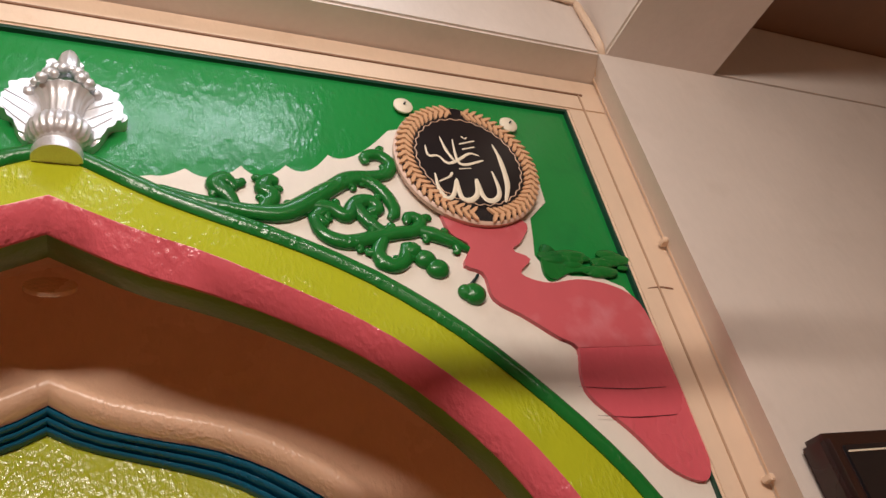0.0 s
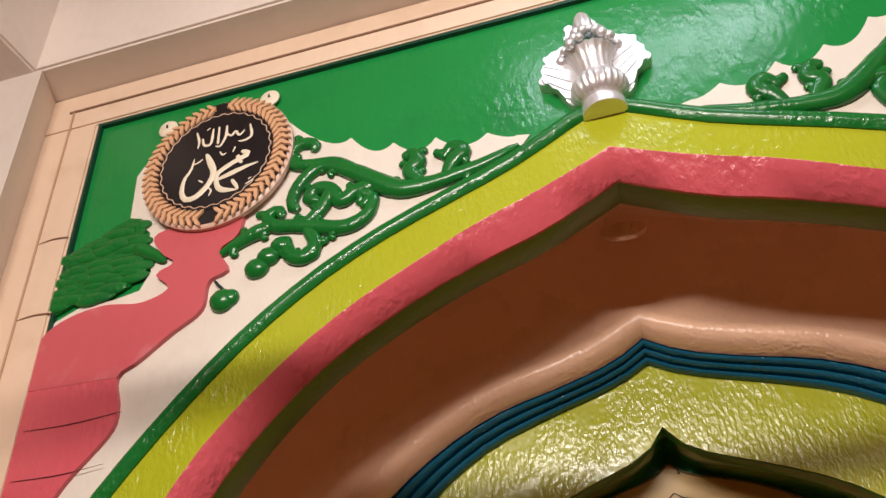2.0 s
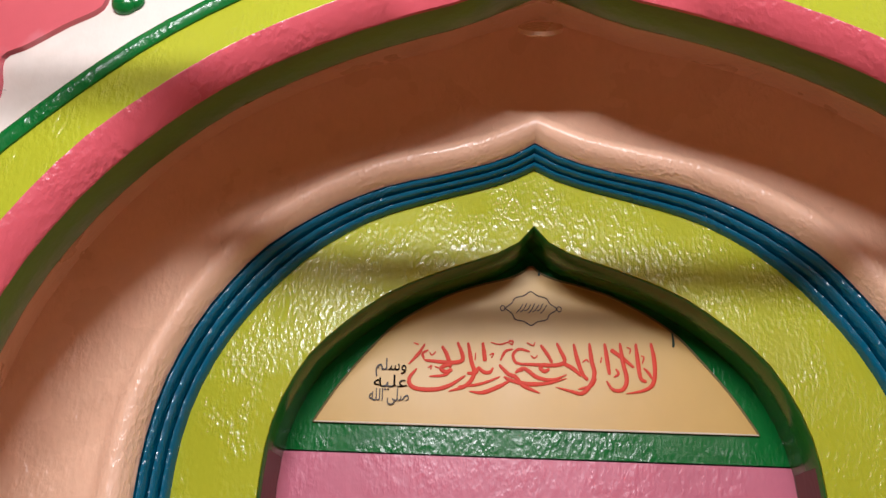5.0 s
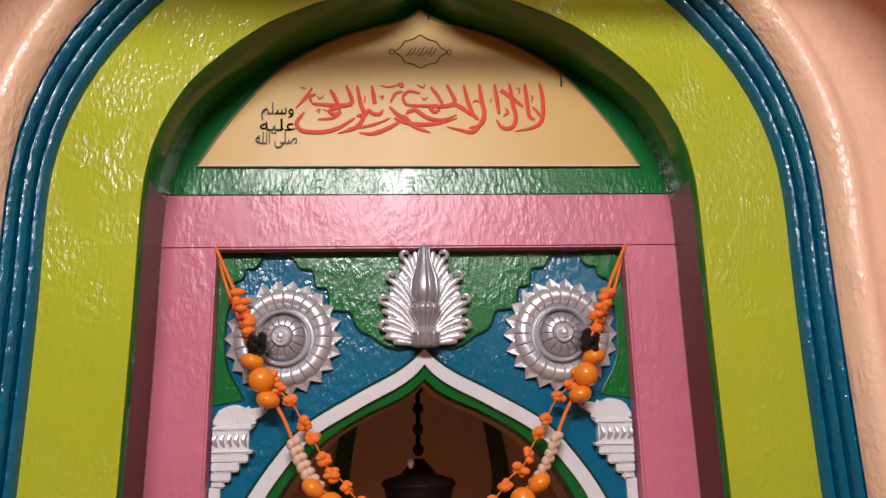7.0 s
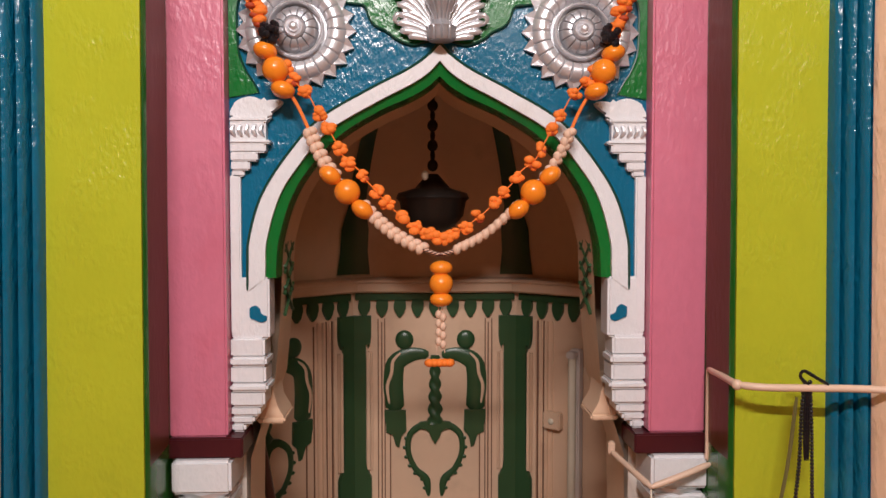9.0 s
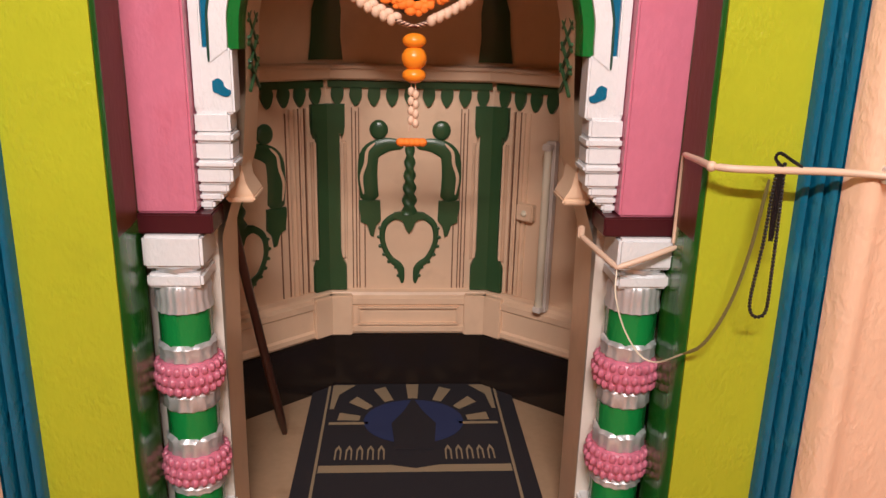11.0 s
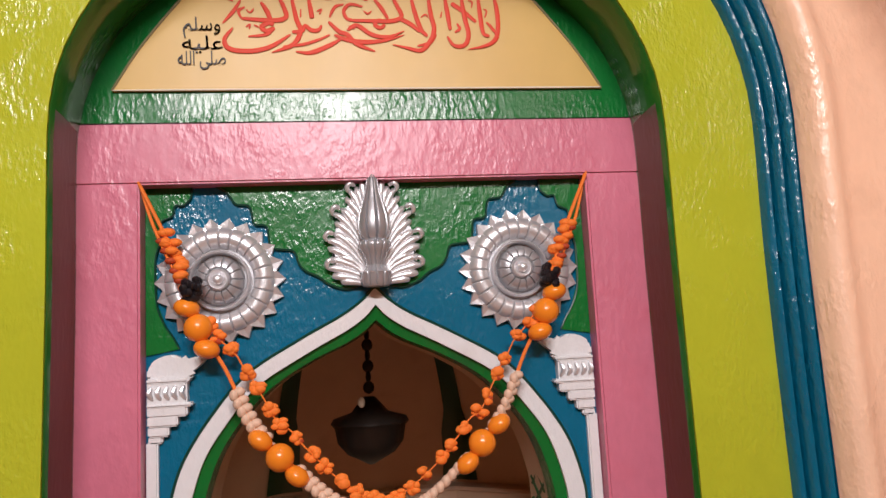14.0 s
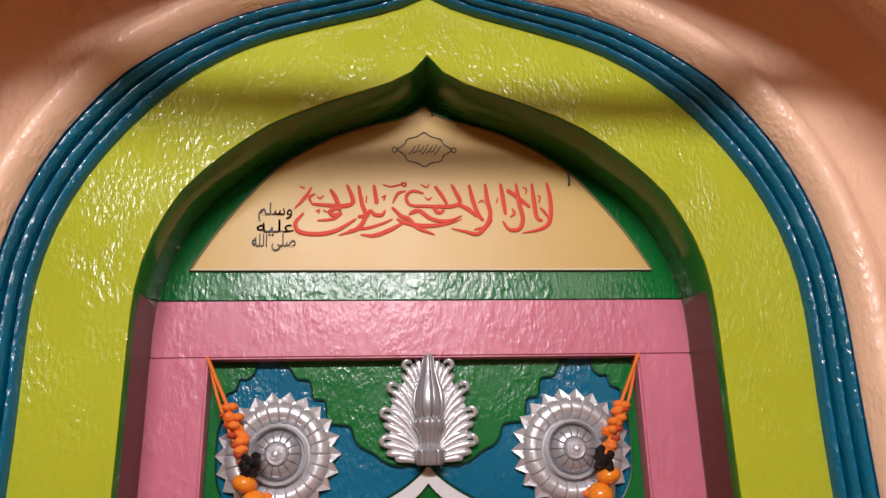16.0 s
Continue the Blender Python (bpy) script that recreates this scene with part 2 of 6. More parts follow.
def plate(outline, y0, y1, bevel=0.0):
    """A flat plate in the wall's plane: outline of (x, z), from front y0 to back y1."""
    bm = bmesh.new()
    f = [bm.verts.new((x, y0, z)) for x, z in outline]
    b = [bm.verts.new((x, y1, z)) for x, z in outline]
    n = len(f)
    if bevel:
        front = bm.faces.new(f)
        bm.faces.new(list(reversed(b)))
    else:
        for tri in tessellate_polygon([[Vector((x, z, 0)) for x, z in outline]]):
            bm.faces.new([f[i] for i in tri])
            bm.faces.new([b[i] for i in reversed(tri)])
    for i in range(n):
        bm.faces.new((f[i], b[i], b[(i + 1) % n], f[(i + 1) % n]))
    if bevel:
        bmesh.ops.bevel(bm, geom=list(front.edges), offset=bevel, segments=2, affect="EDGES")
    bmesh.ops.triangulate(bm, faces=[q for q in bm.faces if len(q.verts) > 4])
    return bm


def curve_outline(pts, n):
    return [(v.x, v.z) for v in smooth_line([(x, 0, z) for x, z in pts] + [(pts[0][0], 0, pts[0][1])], n)[:-1]]


def tube(bm, pts, radii, seg=8, n=None, flat=1.0):
    """A round, tapering rod along pts. flat squeezes it along y."""
    n = n or max(6, 4 * len(pts))
    line = smooth_line(pts, n)
    rings = []
    up = Vector((0, 1, 0))
    for i, v in enumerate(line):
        t = (line[min(n - 1, i + 1)] - line[max(0, i - 1)]).normalized()
        side = t.cross(up)
        side = side.normalized() if side.length > 0.05 else t.cross(Vector((1, 0, 0))).normalized()
        nn = side.cross(t).normalized()
        f = i / (n - 1) * (len(radii) - 1)
        k = min(len(radii) - 2, int(f)) if len(radii) > 1 else 0
        r = radii[k] + (radii[k + 1] - radii[k]) * (f - k) if len(radii) > 1 else radii[0]
        r *= 0.6 if i in (0, n - 1) and n > 8 else 1.0
        rings.append([bm.verts.new(v + (side * math.cos(2 * math.pi * j / seg) + nn * math.sin(2 * math.pi * j / seg) * flat) * r) for j in range(seg)])
    for a, b in zip(rings, rings[1:]):
        for j in range(seg):
            bm.faces.new((a[j], a[(j + 1) % seg], b[(j + 1) % seg], b[j]))
    bm.faces.new(rings[0][::-1])
    bm.faces.new(rings[-1])
    return bm


def tubed(pts, radii, **k):
    return tube(bmesh.new(), pts, radii, **k)


def lathe(profile, seg=32, axis="z", ripple=0.0, waves=0, twist=0.0, sharp=False):
    """A turned form: profile of (radius, height)."""
    bm = bmesh.new()
    rows = []
    for i, (r, h) in enumerate(profile):
        row = []
        for j in range(seg):
            a = 2 * math.pi * j / seg
            wave = math.cos(waves * (a + twist * h))
            rr = r if sharp else r * (1 + ripple * wave)
            hh = h - ripple * max(0, wave) ** 24 if sharp else h
            if sharp and axis == "z":
                rr = r - ripple * max(0, wave) ** 8
            x, y = rr * math.cos(a), rr * math.sin(a)
            row.append(bm.verts.new((x, y, h) if axis == "z" else (x, -hh, y)))
        rows.append(row)
    for a, b in zip(rows, rows[1:]):
        for j in range(seg):
            bm.faces.new((a[j], a[(j + 1) % seg], b[(j + 1) % seg], b[j]))
    bm.faces.new(rows[0][::-1])
    bm.faces.new(rows[-1])
    return bm


def moved(bm, m):
    bmesh.ops.transform(bm, matrix=m, verts=bm.verts)
    return bm


def ball(bm, place, r, squash=(1, 1, 1), seg=12):
    m = Matrix.Translation(place) @ Matrix.Diagonal((r * squash[0], r * squash[1], r * squash[2], 1))
    bmesh.ops.create_uvsphere(bm, u_segments=seg, v_segments=seg // 2 + 2, radius=1, matrix=m)
    return bm


def mirror(bm):
    for v in bm.verts:
        v.co.x = -v.co.x
    return bm


# ---- the outlines of the arches, right half, foot to apex ----
OUT_YELLOW = arch([(1.02, -0.13), (1.02, 0.6), (1.02, 1.2), (1.015, 1.6), (1.0, 1.82), (0.968, 2.0), (0.905, 2.125), (0.853, 2.195), (0.795, 2.262), (0.72, 2.340), (0.637, 2.415), (0.535, 2.488), (0.44, 2.541), (0.345, 2.582), (0.24, 2.621), (0.16, 2.653), (0.085, 2.692), (0.03, 2.722), (0.0, 2.735)])
OUT_PINK = arch([(0.905, -0.13), (0.905, 0.6), (0.903, 1.2), (0.895, 1.6), (0.875, 1.83), (0.838, 2.015), (0.785, 2.128), (0.71, 2.236), (0.625, 2.318), (0.53, 2.395), (0.435, 2.453), (0.35, 2.495), (0.245, 2.545), (0.155, 2.577), (0.085, 2.605), (0.03, 2.630), (0.0, 2.644)])
OUT_INNER = arch([(0.87, -0.13), (0.87, 0.6), (0.868, 1.2), (0.86, 1.6), (0.842, 1.82), (0.802, 1.995), (0.750, 2.108), (0.682, 2.208), (0.60, 2.295), (0.515, 2.365), (0.425, 2.418), (0.33, 2.464), (0.235, 2.500), (0.155, 2.525), (0.085, 2.555), (0.035, 2.582), (0.0, 2.600)])
BLUE_OUT = arch([(0.755, -0.13), (0.748, 0.5), (0.738, 1.0), (0.731, 1.45), (0.731, 1.68), (0.732, 1.82), (0.722, 1.92), (0.70, 2.005), (0.66, 2.10), (0.605, 2.185), (0.555, 2.245), (0.49, 2.297), (0.40, 2.352), (0.30, 2.394), (0.20, 2.418), (0.093, 2.448), (0.035, 2.474), (0.0, 2.497)])
YEL_OUT = arch([(0.695, -0.13), (0.692, 0.47), (0.687, 0.92), (0.681, 1.36), (0.680, 1.60), (0.684, 1.80), (0.675, 1.90), (0.652, 1.985), (0.608, 2.078), (0.545, 2.168), (0.485, 2.235), (0.42, 2.288), (0.33, 2.340), (0.21, 2.381), (0.10, 2.413), (0.035, 2.438), (0.0, 2.458)])
YEL_IN = arch([(0.528, -0.13), (0.525, 0.6), (0.522, 1.2), (0.519, 1.55), (0.5195, 1.74), (0.517, 1.85), (0.500, 1.935), (0.460, 2.022), (0.420, 2.072), (0.368, 2.120), (0.292, 2.176), (0.19, 2.222), (0.08, 2.262), (0.035, 2.286), (0.0, 2.327)])
DOOR_WHITE = arch([(0.383, 1.06), (0.382, 1.12), (0.379, 1.165), (0.354, 1.249), (0.301, 1.332), (0.237, 1.402), (0.139, 1.460), (0.062, 1.500), (0.022, 1.528), (0.0, 1.551)])
DOOR_GREEN = arch([(0.351, 1.084), (0.350, 1.11), (0.347, 1.162), (0.321, 1.249), (0.279, 1.315), (0.222, 1.380), (0.128, 1.436), (0.055, 1.474), (0.02, 1.498), (0.0, 1.520)])
DOOR_OPEN = arch([(0.328, 1.084), (0.327, 1.11), (0.322, 1.16), (0.298, 1.240), (0.260, 1.304), (0.200, 1.368), (0.125, 1.415), (0.055, 1.447), (0.02, 1.468), (0.0, 1.487)])
WALL_Y, INNER_Y, TYMP_Y = -0.69, -0.21, -0.038


def rect_outline(line, half, top, mid):
    """A rectangular outline with one point for each point of an arch."""
    out = []
    for v in line:
        if v.z <= mid:
            out.append(Vector((math.copysign(half, v.x), 0, v.z)))
            continue
        d = Vector((v.x, 0, v.z - mid))
        s = min(half / max(1e-6, abs(d.x)), (top - mid) / d.z)
        out.append(Vector((d.x * s, 0, mid + d.z * s)))
    for side in (-1, 1):
        near = min(range(len(out)), key=lambda i: (out[i] - Vector((side * half, 0, top))).length)
        out[near] = Vector((side * half, 0, top))
    return out

# ---- setting ----
room = boxed(-3.2, 3.2, -5.2, 1.6, -0.25, -0.13)
tagged(link("floor", room, FLOOR, smooth=False), "unseen floor of the prayer hall, coloured to bounce warm light", "floor", kind="structure")

# spandrel wall with the great arch
top_edge, side_edge = 3.062, 1.10
wall_north = tagged(link("wall_north", ring_solid(OUT_YELLOW, rect_outline(OUT_YELLOW, side_edge, top_edge, 1.9), WALL_Y, WALL_Y + 0.16), GREEN_PLAIN), "glossy green painted spandrel wall over a great pointed arch", "wall", kind="structure")
bm = ring_solid(OUT_PINK, OUT_YELLOW, WALL_Y - 0.012, WALL_Y + 0.015)
part("arch_band", bm, YELLOW, wall_north, "lime yellow painted arch band")
bm = loft([at_y(grown(OUT_PINK, 0.002), WALL_Y - 0.0128), at_y(OUT_PINK, WALL_Y - 0.0122), at_y(OUT_INNER, WALL_Y + 0.024), at_y(OUT_INNER, WALL_Y + 0.03)])
part("arch_bevel", bm, CORAL, wall_north, "pink bevelled arch edge")
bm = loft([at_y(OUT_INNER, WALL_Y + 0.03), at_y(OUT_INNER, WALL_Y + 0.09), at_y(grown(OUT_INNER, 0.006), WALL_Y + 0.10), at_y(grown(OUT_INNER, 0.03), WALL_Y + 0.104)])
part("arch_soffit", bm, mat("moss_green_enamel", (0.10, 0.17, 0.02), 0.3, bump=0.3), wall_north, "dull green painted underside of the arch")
bm = loft([at_y(grown(OUT_YELLOW, a), WALL_Y - b) for a, b in ((-0.004, 0.010), (-0.004, 0.016), (0.006, 0.024), (0.018, 0.024), (0.028, 0.014), (0.032, -0.002))])
part("arch_ridge", bm, GREEN, wall_north, "raised glossy green ridge")

# deep cove between the two arches, and the lip of the inner arch
inner_lip = grown(BLUE_OUT, 0.052)
base_row = grown(OUT_INNER, 0.008)
wide = [a.lerp(b, 0.35) for a, b in zip(grown(OUT_INNER, 0.13), grown(BLUE_OUT, 0.3))]
rows = [at_y(base_row, WALL_Y + 0.103), at_y([a.lerp(b, 0.55) for a, b in zip(base_row, wide)], -0.49), at_y([a.lerp(b, 0.88) for a, b in zip(base_row, wide)], -0.42), at_y(wide, -0.35)]
rows += [at_y([a.lerp(b, 0.25) for a, b in zip(wide, inner_lip)], -0.315), at_y([a.lerp(b, 0.6) for a, b in zip(wide, inner_lip)], -0.298), at_y([a.lerp(b, 0.9) for a, b in zip(wide, inner_lip)], -0.295), at_y(inner_lip, -0.300)]
rows += [at_y(grown(BLUE_OUT, 0.040), -0.312), at_y(grown(BLUE_OUT, 0.022), -0.312), at_y(grown(BLUE_OUT, 0.008), -0.297), at_y(BLUE_OUT, -0.262)]
tagged(link("wall_cove", loft(rows), PEACH), "peach painted curved cove with a rounded lip", "wall", kind="structure")

# inner arch: ribbed blue moulding, yellow band and its reveal
wall_inner = tagged(link("wall_inner", ring_solid(YEL_IN, grown(YEL_OUT, 0.002), INNER_Y, INNER_Y + 0.03), YELLOW), "lime yellow enamelled arch band with brushed relief", "wall", kind="structure")
steps = []
for k in range(3):
    w0, w1 = k / 3, (k + 1) / 3
    y = -0.258 + 0.045 * k / 3
    for w, dy in ((w0 + 0.025, 0.016), (w0 + 0.045, 0.0), (w0 + 0.12, -0.006), (w1 - 0.12, -0.005), (w1 - 0.035, 0.0), (w1 - 0.02, 0.016)):
        steps.append(at_y([a.lerp(b, w) for a, b in zip(BLUE_OUT, YEL_OUT)], y + dy))
part("ribbed_moulding", loft([at_y(BLUE_OUT, -0.262)] + steps + [at_y(YEL_OUT, INNER_Y + 0.002)]), RIB_BLUE, wall_inner, "blue ribbed moulding")
# red-brown base carries the surround's pink reflection as colour
JAMB_BROWN = mat("pink_reflection_brown", (0.115, 0.045, 0.013), 0.36, bump=0.1, scale=60, fine=2.0, flecks=True, stain=0.5, stain_colour=(0.10, 0.075, 0.012))
JAMB_BROWN.node_tree.nodes["Principled BSDF"].inputs["Specular IOR Level"].default_value = 0.2
for s in (-1, 1):
    edge = [v for v in YEL_IN if 0.74 < v.z < 1.90 and v.x * s > 0]
    part("jamb_reveal", loft([at_y(grown(edge, d), y) for d, y in ((-0.0025, INNER_Y + 0.008), (0.0025, INNER_Y + 0.1), (0.0105, TYMP_Y + 0.0))]), JAMB_BROWN, wall_inner, "reveal beside the surround, coloured red-brown for its pink reflection")
part("arch_reveal", loft([at_y(grown(YEL_IN, -0.001), INNER_Y + 0.003), at_y(grown(YEL_IN, -0.003), INNER_Y + 0.006), at_y(grown(YEL_IN, 0.004), INNER_Y + 0.1), at_y(grown(YEL_IN, 0.012), TYMP_Y + 0.02)]), REVEAL, wall_inner, "dark green painted reveal of the inner arch")

# tympanum
REVEAL_BACK = grown(YEL_IN, 0.012)
TYMP_LINE = [v for v in REVEAL_BACK if v.z >= 1.87]
tymp_wall = tagged(link("wall_tympanum", plate([(-0.532, 1.862)] + [(v.x, v.z) for v in TYMP_LINE] + [(0.532, 1.862)], TYMP_Y, TYMP_Y + 0.05), GREEN), "green painted tympanum ground above the doorway", "wall", kind="structure")
cream = arch([(0.468, 1.932), (0.455, 1.955), (0.418, 2.015), (0.365, 2.085), (0.312, 2.145), (0.25, 2.19), (0.18, 2.228), (0.11, 2.253), (0.055, 2.268), (0.02, 2.284), (0.0, 2.302)])
part("text_panel", plate([(v.x, v.z) for v in cream], TYMP_Y - 0.007, TYMP_Y + 0.002, 0.002), TYMP, tymp_wall, "ochre cream painted text panel")
rim = [(v.x, TYMP_Y - 0.008, v.z) for v in cream]
part("panel_outline", tubed(rim, [0.0025], seg=5, n=110), mat("olive_line", (0.16, 0.13, 0.03), 0.5), tymp_wall)
part("panel_outline", tubed([(-0.468, TYMP_Y - 0.008, 1.933), (0, TYMP_Y - 0.008, 1.933), (0.468, TYMP_Y - 0.008, 1.933)], [0.002], seg=5), IVORY, tymp_wall)

# pink surround of the doorway
pink = tagged(link("door_surround", boxed(-0.536, 0.536, TYMP_Y - 0.004, 0.05, 1.756, 1.873, bevel=0.004), PINK), "glossy pink painted plaster door surround", "trim", kind="structure")
for s in (-1, 1):
    part("jamb", boxed(*sorted((s * 0.421, s * 0.536)), TYMP_Y - 0.004, 0.05, 0.772, 1.756, bevel=0.004), PINK, pink)
    part("maroon_band", boxed(*sorted((s * 0.39, s * 0.537)), TYMP_Y - 0.012, 0.05, 0.732, 0.772, bevel=0.003), MAROON, pink, "dark maroon band")

# panel of the doorway with the pointed opening, and the thick wall behind
panel = tagged(link("wall_doorway", ring_solid(DOOR_WHITE, rect_outline(DOOR_WHITE, 0.425, 1.757, 1.12), 0.0, 0.05), BLUE), "blue enamelled panel round a pointed doorway", "wall", kind="structure")
part("white_band", loft([at_y(DOOR_GREEN, 0.0), at_y(DOOR_GREEN, -0.012), at_y(DOOR_WHITE, -0.014), at_y(grown(DOOR_WHITE, 0.002), 0.002)]), WHITE, panel, "white painted arch band")
part("green_band", loft([at_y(DOOR_OPEN, 0.06), at_y(DOOR_OPEN, 0.03), at_y(grown(DOOR_OPEN, 0.004), 0.004), at_y(DOOR_GREEN, -0.002)]), GREEN, panel, "green painted inner arch band")
part("opening_edge", tubed([(v.x, -0.012, v.z) for v in grown(DOOR_WHITE, 0.003)], [0.0028], seg=5, n=120), LINE_GREEN, panel)
side_line = [(0.405, -0.10), (0.402, 0.40), (0.396, 0.70), (0.372, 0.775), (0.345, 0.86), (0.332, 1.0)]
reveal = [Vector((-x, 0, z)) for x, z in side_line] + DOOR_OPEN + [Vector((x, 0, z)) for x, z in reversed(side_line)]
part("opening_reveal", loft([at_y(reveal, 0.05), at_y(reveal, 0.12), at_y(reveal, 0.2)]), NICHE, panel, "cream reveal of the doorway")
wide_back = [Vector((v.x * 2.1, 0, v.z + max(0.0, v.z - 1.1) * 1.2)) for v in reveal]
part("reveal_back", loft([at_y(reveal, 0.2), at_y(wide_back, 0.205)]), NICHE, panel)

# niche behind: half octagon with base, pilasters, cornice and ribbed half dome
RIM = [(-0.757, 0.20), (-0.757, 0.53), (-0.257, 0.945), (0.283, 0.945), (0.783, 0.53), (0.783, 0.20)]
DOME_Z, DOME_H = 1.006, 0.68


def run(inset):
    out = []
    for x, y in RIM:
        c = Vector((0, 0.45, 0))
        d = Vector((x, y, 0)) - c
        out.append(c + d * (1 - inset / 0.5))
    return out


def niche_rows(levels):
    return loft([[Vector((p.x, p.y, z)) for p in run(i)] for i, z in levels])


niche = tagged(link("wall_niche", niche_rows([(0.012, 0.10), (0.0, 0.25), (0.0, 0.96)]), NICHE, smooth=False), "cream painted half-octagon prayer niche wall", "wall", kind="structure")
part("skirting", niche_rows([(0.035, -0.10), (0.035, 0.098), (0.01, 0.103)]), DARK, niche, "black polished stone skirting", smooth=False)
part("base_moulding", niche_rows([(0.03, 0.103), (0.036, 0.112), (0.036, 0.128), (0.028, 0.134), (0.028, 0.205), (0.036, 0.212), (0.036, 0.232), (0.022, 0.240), (0.018, 0.250), (0.0, 0.257)]), NICHE, niche, smooth=False)
part("cornice", niche_rows([(0.0, 0.956), (0.026, 0.960), (0.034, 0.966), (0.034, 0.990), (0.040, 0.996), (0.036, 1.004), (0.0, 1.010)]), NICHE, niche, "cream cornice", smooth=False)
tagged(link("niche_floor", boxed(-0.85, 0.85, -0.03, 1.0, -0.128, -0.10), MARBLE, smooth=False), "polished brown marble niche floor", "floor", kind="structure")
dome = []
for k in range(13):
    a = math.pi / 2 * k / 12
    dome.append([Vector((p.x * max(0.02, math.cos(a)), 0.2 + (p.y - 0.2) * max(0.02, math.cos(a)), DOME_Z + DOME_H * math.sin(a))) for p in [Vector(r).lerp(Vector(q), f / 4) for r, q in zip([(x, y, 0) for x, y in RIM], [(x, y, 0) for x, y in RIM[1:]]) for f in range(4)] + [Vector((*RIM[-1], 0))]])
tagged(link("niche_dome", loft(dome), NICHE), "cream painted half dome with green ribs in shade", "ceiling", kind="structure")

# trim round the spandrel, piers, beams, ceiling and the hall behind
frame_top = tagged(link("frame_trim", boxed(-1.20, 1.20, -0.706, -0.60, 3.034, 3.143, bevel=0.004), FRAME), "cream painted plaster frame round the arch", "trim", kind="structure")
# dark strip stands in for the shadow under the frame's lower edge
part("edge_line", boxed(-1.058, 1.080, -0.7005, -0.690, 3.027, 3.034), LINE_GREEN, frame_top, "dark strip standing in for shade under the frame")
part("groove", boxed(-1.14, 1.14, -0.709, -0.704, 3.085, 3.090), mat("brown_crack", (0.22, 0.11, 0.06), 0.7), frame_top)
for s in (-1, 1):
    part("frame_side", boxed(*sorted((s * 1.069 + 0.011, s * 1.20)), -0.706, -0.60, -0.13, 3.034, bevel=0.004), FRAME, frame_top)
    part("edge_line", boxed(*sorted((s * 1.063 + 0.011, s * 1.069 + 0.011)), -0.7005, -0.690, 1.2, 3.027), LINE_GREEN, frame_top, "dark line beside the frame")
    part("groove", boxed(s * 1.128 - 0.002, s * 1.128 + 0.002, -0.709, -0.704, -0.13, 3.085), mat("brown_crack_side", (0.50, 0.33, 0.22), 0.7), frame_top)
    side_name = "wall_west" if s < 0 else "wall_east"
    bm = bmesh.new()
    prof = [(s * 1.20, -0.69), (s * 1.152, -0.80), (s * 3.2, -0.80), (s * 3.2, -0.69)]
    lo, hi = [bm.verts.new((x, y, -0.13)) for x, y in prof], [bm.verts.new((x, y, 3.14)) for x, y in prof]
    for i in range(4):
        bm.faces.new((lo[i], lo[(i + 1) % 4], hi[(i + 1) % 4], hi[i]))
    bm.faces.new(lo), bm.faces.new(hi)
    tagged(link(side_name, bm, WALL, smooth=False), "pale painted plaster pier beside the arch", "wall", kind="structure")
    bx = sorted((s * 1.17, s * 1.52))
    tagged(link("cross_beam", boxed(bx[0], bx[1], -5.0, -0.79, 3.14, 3.4, bevel=0.006), WALL), "pale painted concrete beam under the ceiling", "beam", kind="structure")
tagged(link("beam", boxed(-3.2, 3.2, -0.80, -0.55, 3.143, 3.42, bevel=0.006), WALL), "pale painted concrete beam above the arch", "beam", kind="structure")
bm = boxed(-3.2, 3.2, -5.2, -0.5, 3.42, 3.5)
for k in range(9):
    box(bm, -3.2, 3.2, -1.05 - 0.45 * k, -1.0 - 0.45 * k, 3.39, 3.42)
tagged(link("ceiling", bm, RAFTER, smooth=False), "brown boarded ceiling between beams", "ceiling", kind="structure")
tagged(link("wall_south", boxed(-3.2, 3.2, -5.3, -5.2, -0.13, 3.5), FAR_WALL, smooth=False), "plain unseen wall closing the room", "wall", kind="structure")
for s in (-1, 1):
    xx = sorted((s * 3.2, s * 3.3))
    tagged(link("wall_side", boxed(xx[0], xx[1], -5.3, 1.6, -0.13, 3.5), FAR_WALL, smooth=False), "plain unseen wall closing the room", "wall", kind="structure")
tagged(link("wall_back", boxed(-3.2, 3.2, 1.5, 1.6, -0.13, 3.5), WALL, smooth=False), "plain unseen wall closing the room", "wall", kind="structure")
tagged(link("roof_back", boxed(-3.2, 3.2, -0.55, 1.6, 3.4, 3.5), WALL, smooth=False), "plain slab", "ceiling", kind="structure")

for x0, x1, z in ((-1.132, -1.052, 2.548), (-1.125, -1.058, 2.722), (1.10, 1.165, 2.515)):
    part("crack", tubed([(x0, -0.7065, z), (0.5 * (x0 + x1), -0.7068, z + 0.004), (x1, -0.7065, z + 0.001)], [0.001, 0.002, 0.0025], seg=5, n=10), BROWN_LINE, frame_top, "dark crack in the plaster")

# ---- spandrel reliefs ----
FY = WALL_Y - 0.004
ridge = [v for v in grown(OUT_YELLOW, 0.015) if v.x > 0.13 and v.z > 2.05]
PEAKS = [(0.150, 2.719), (0.203, 2.741), (0.299, 2.760), (0.381, 2.772), (0.465, 2.810), (0.601, 2.897), (0.70, 2.947)]
DIPS = [(0.172, 2.722), (0.250, 2.725), (0.336, 2.739), (0.420, 2.763), (0.518, 2.815), (0.65, 2.917)]
CUSPS = [(0.128, 2.714)]
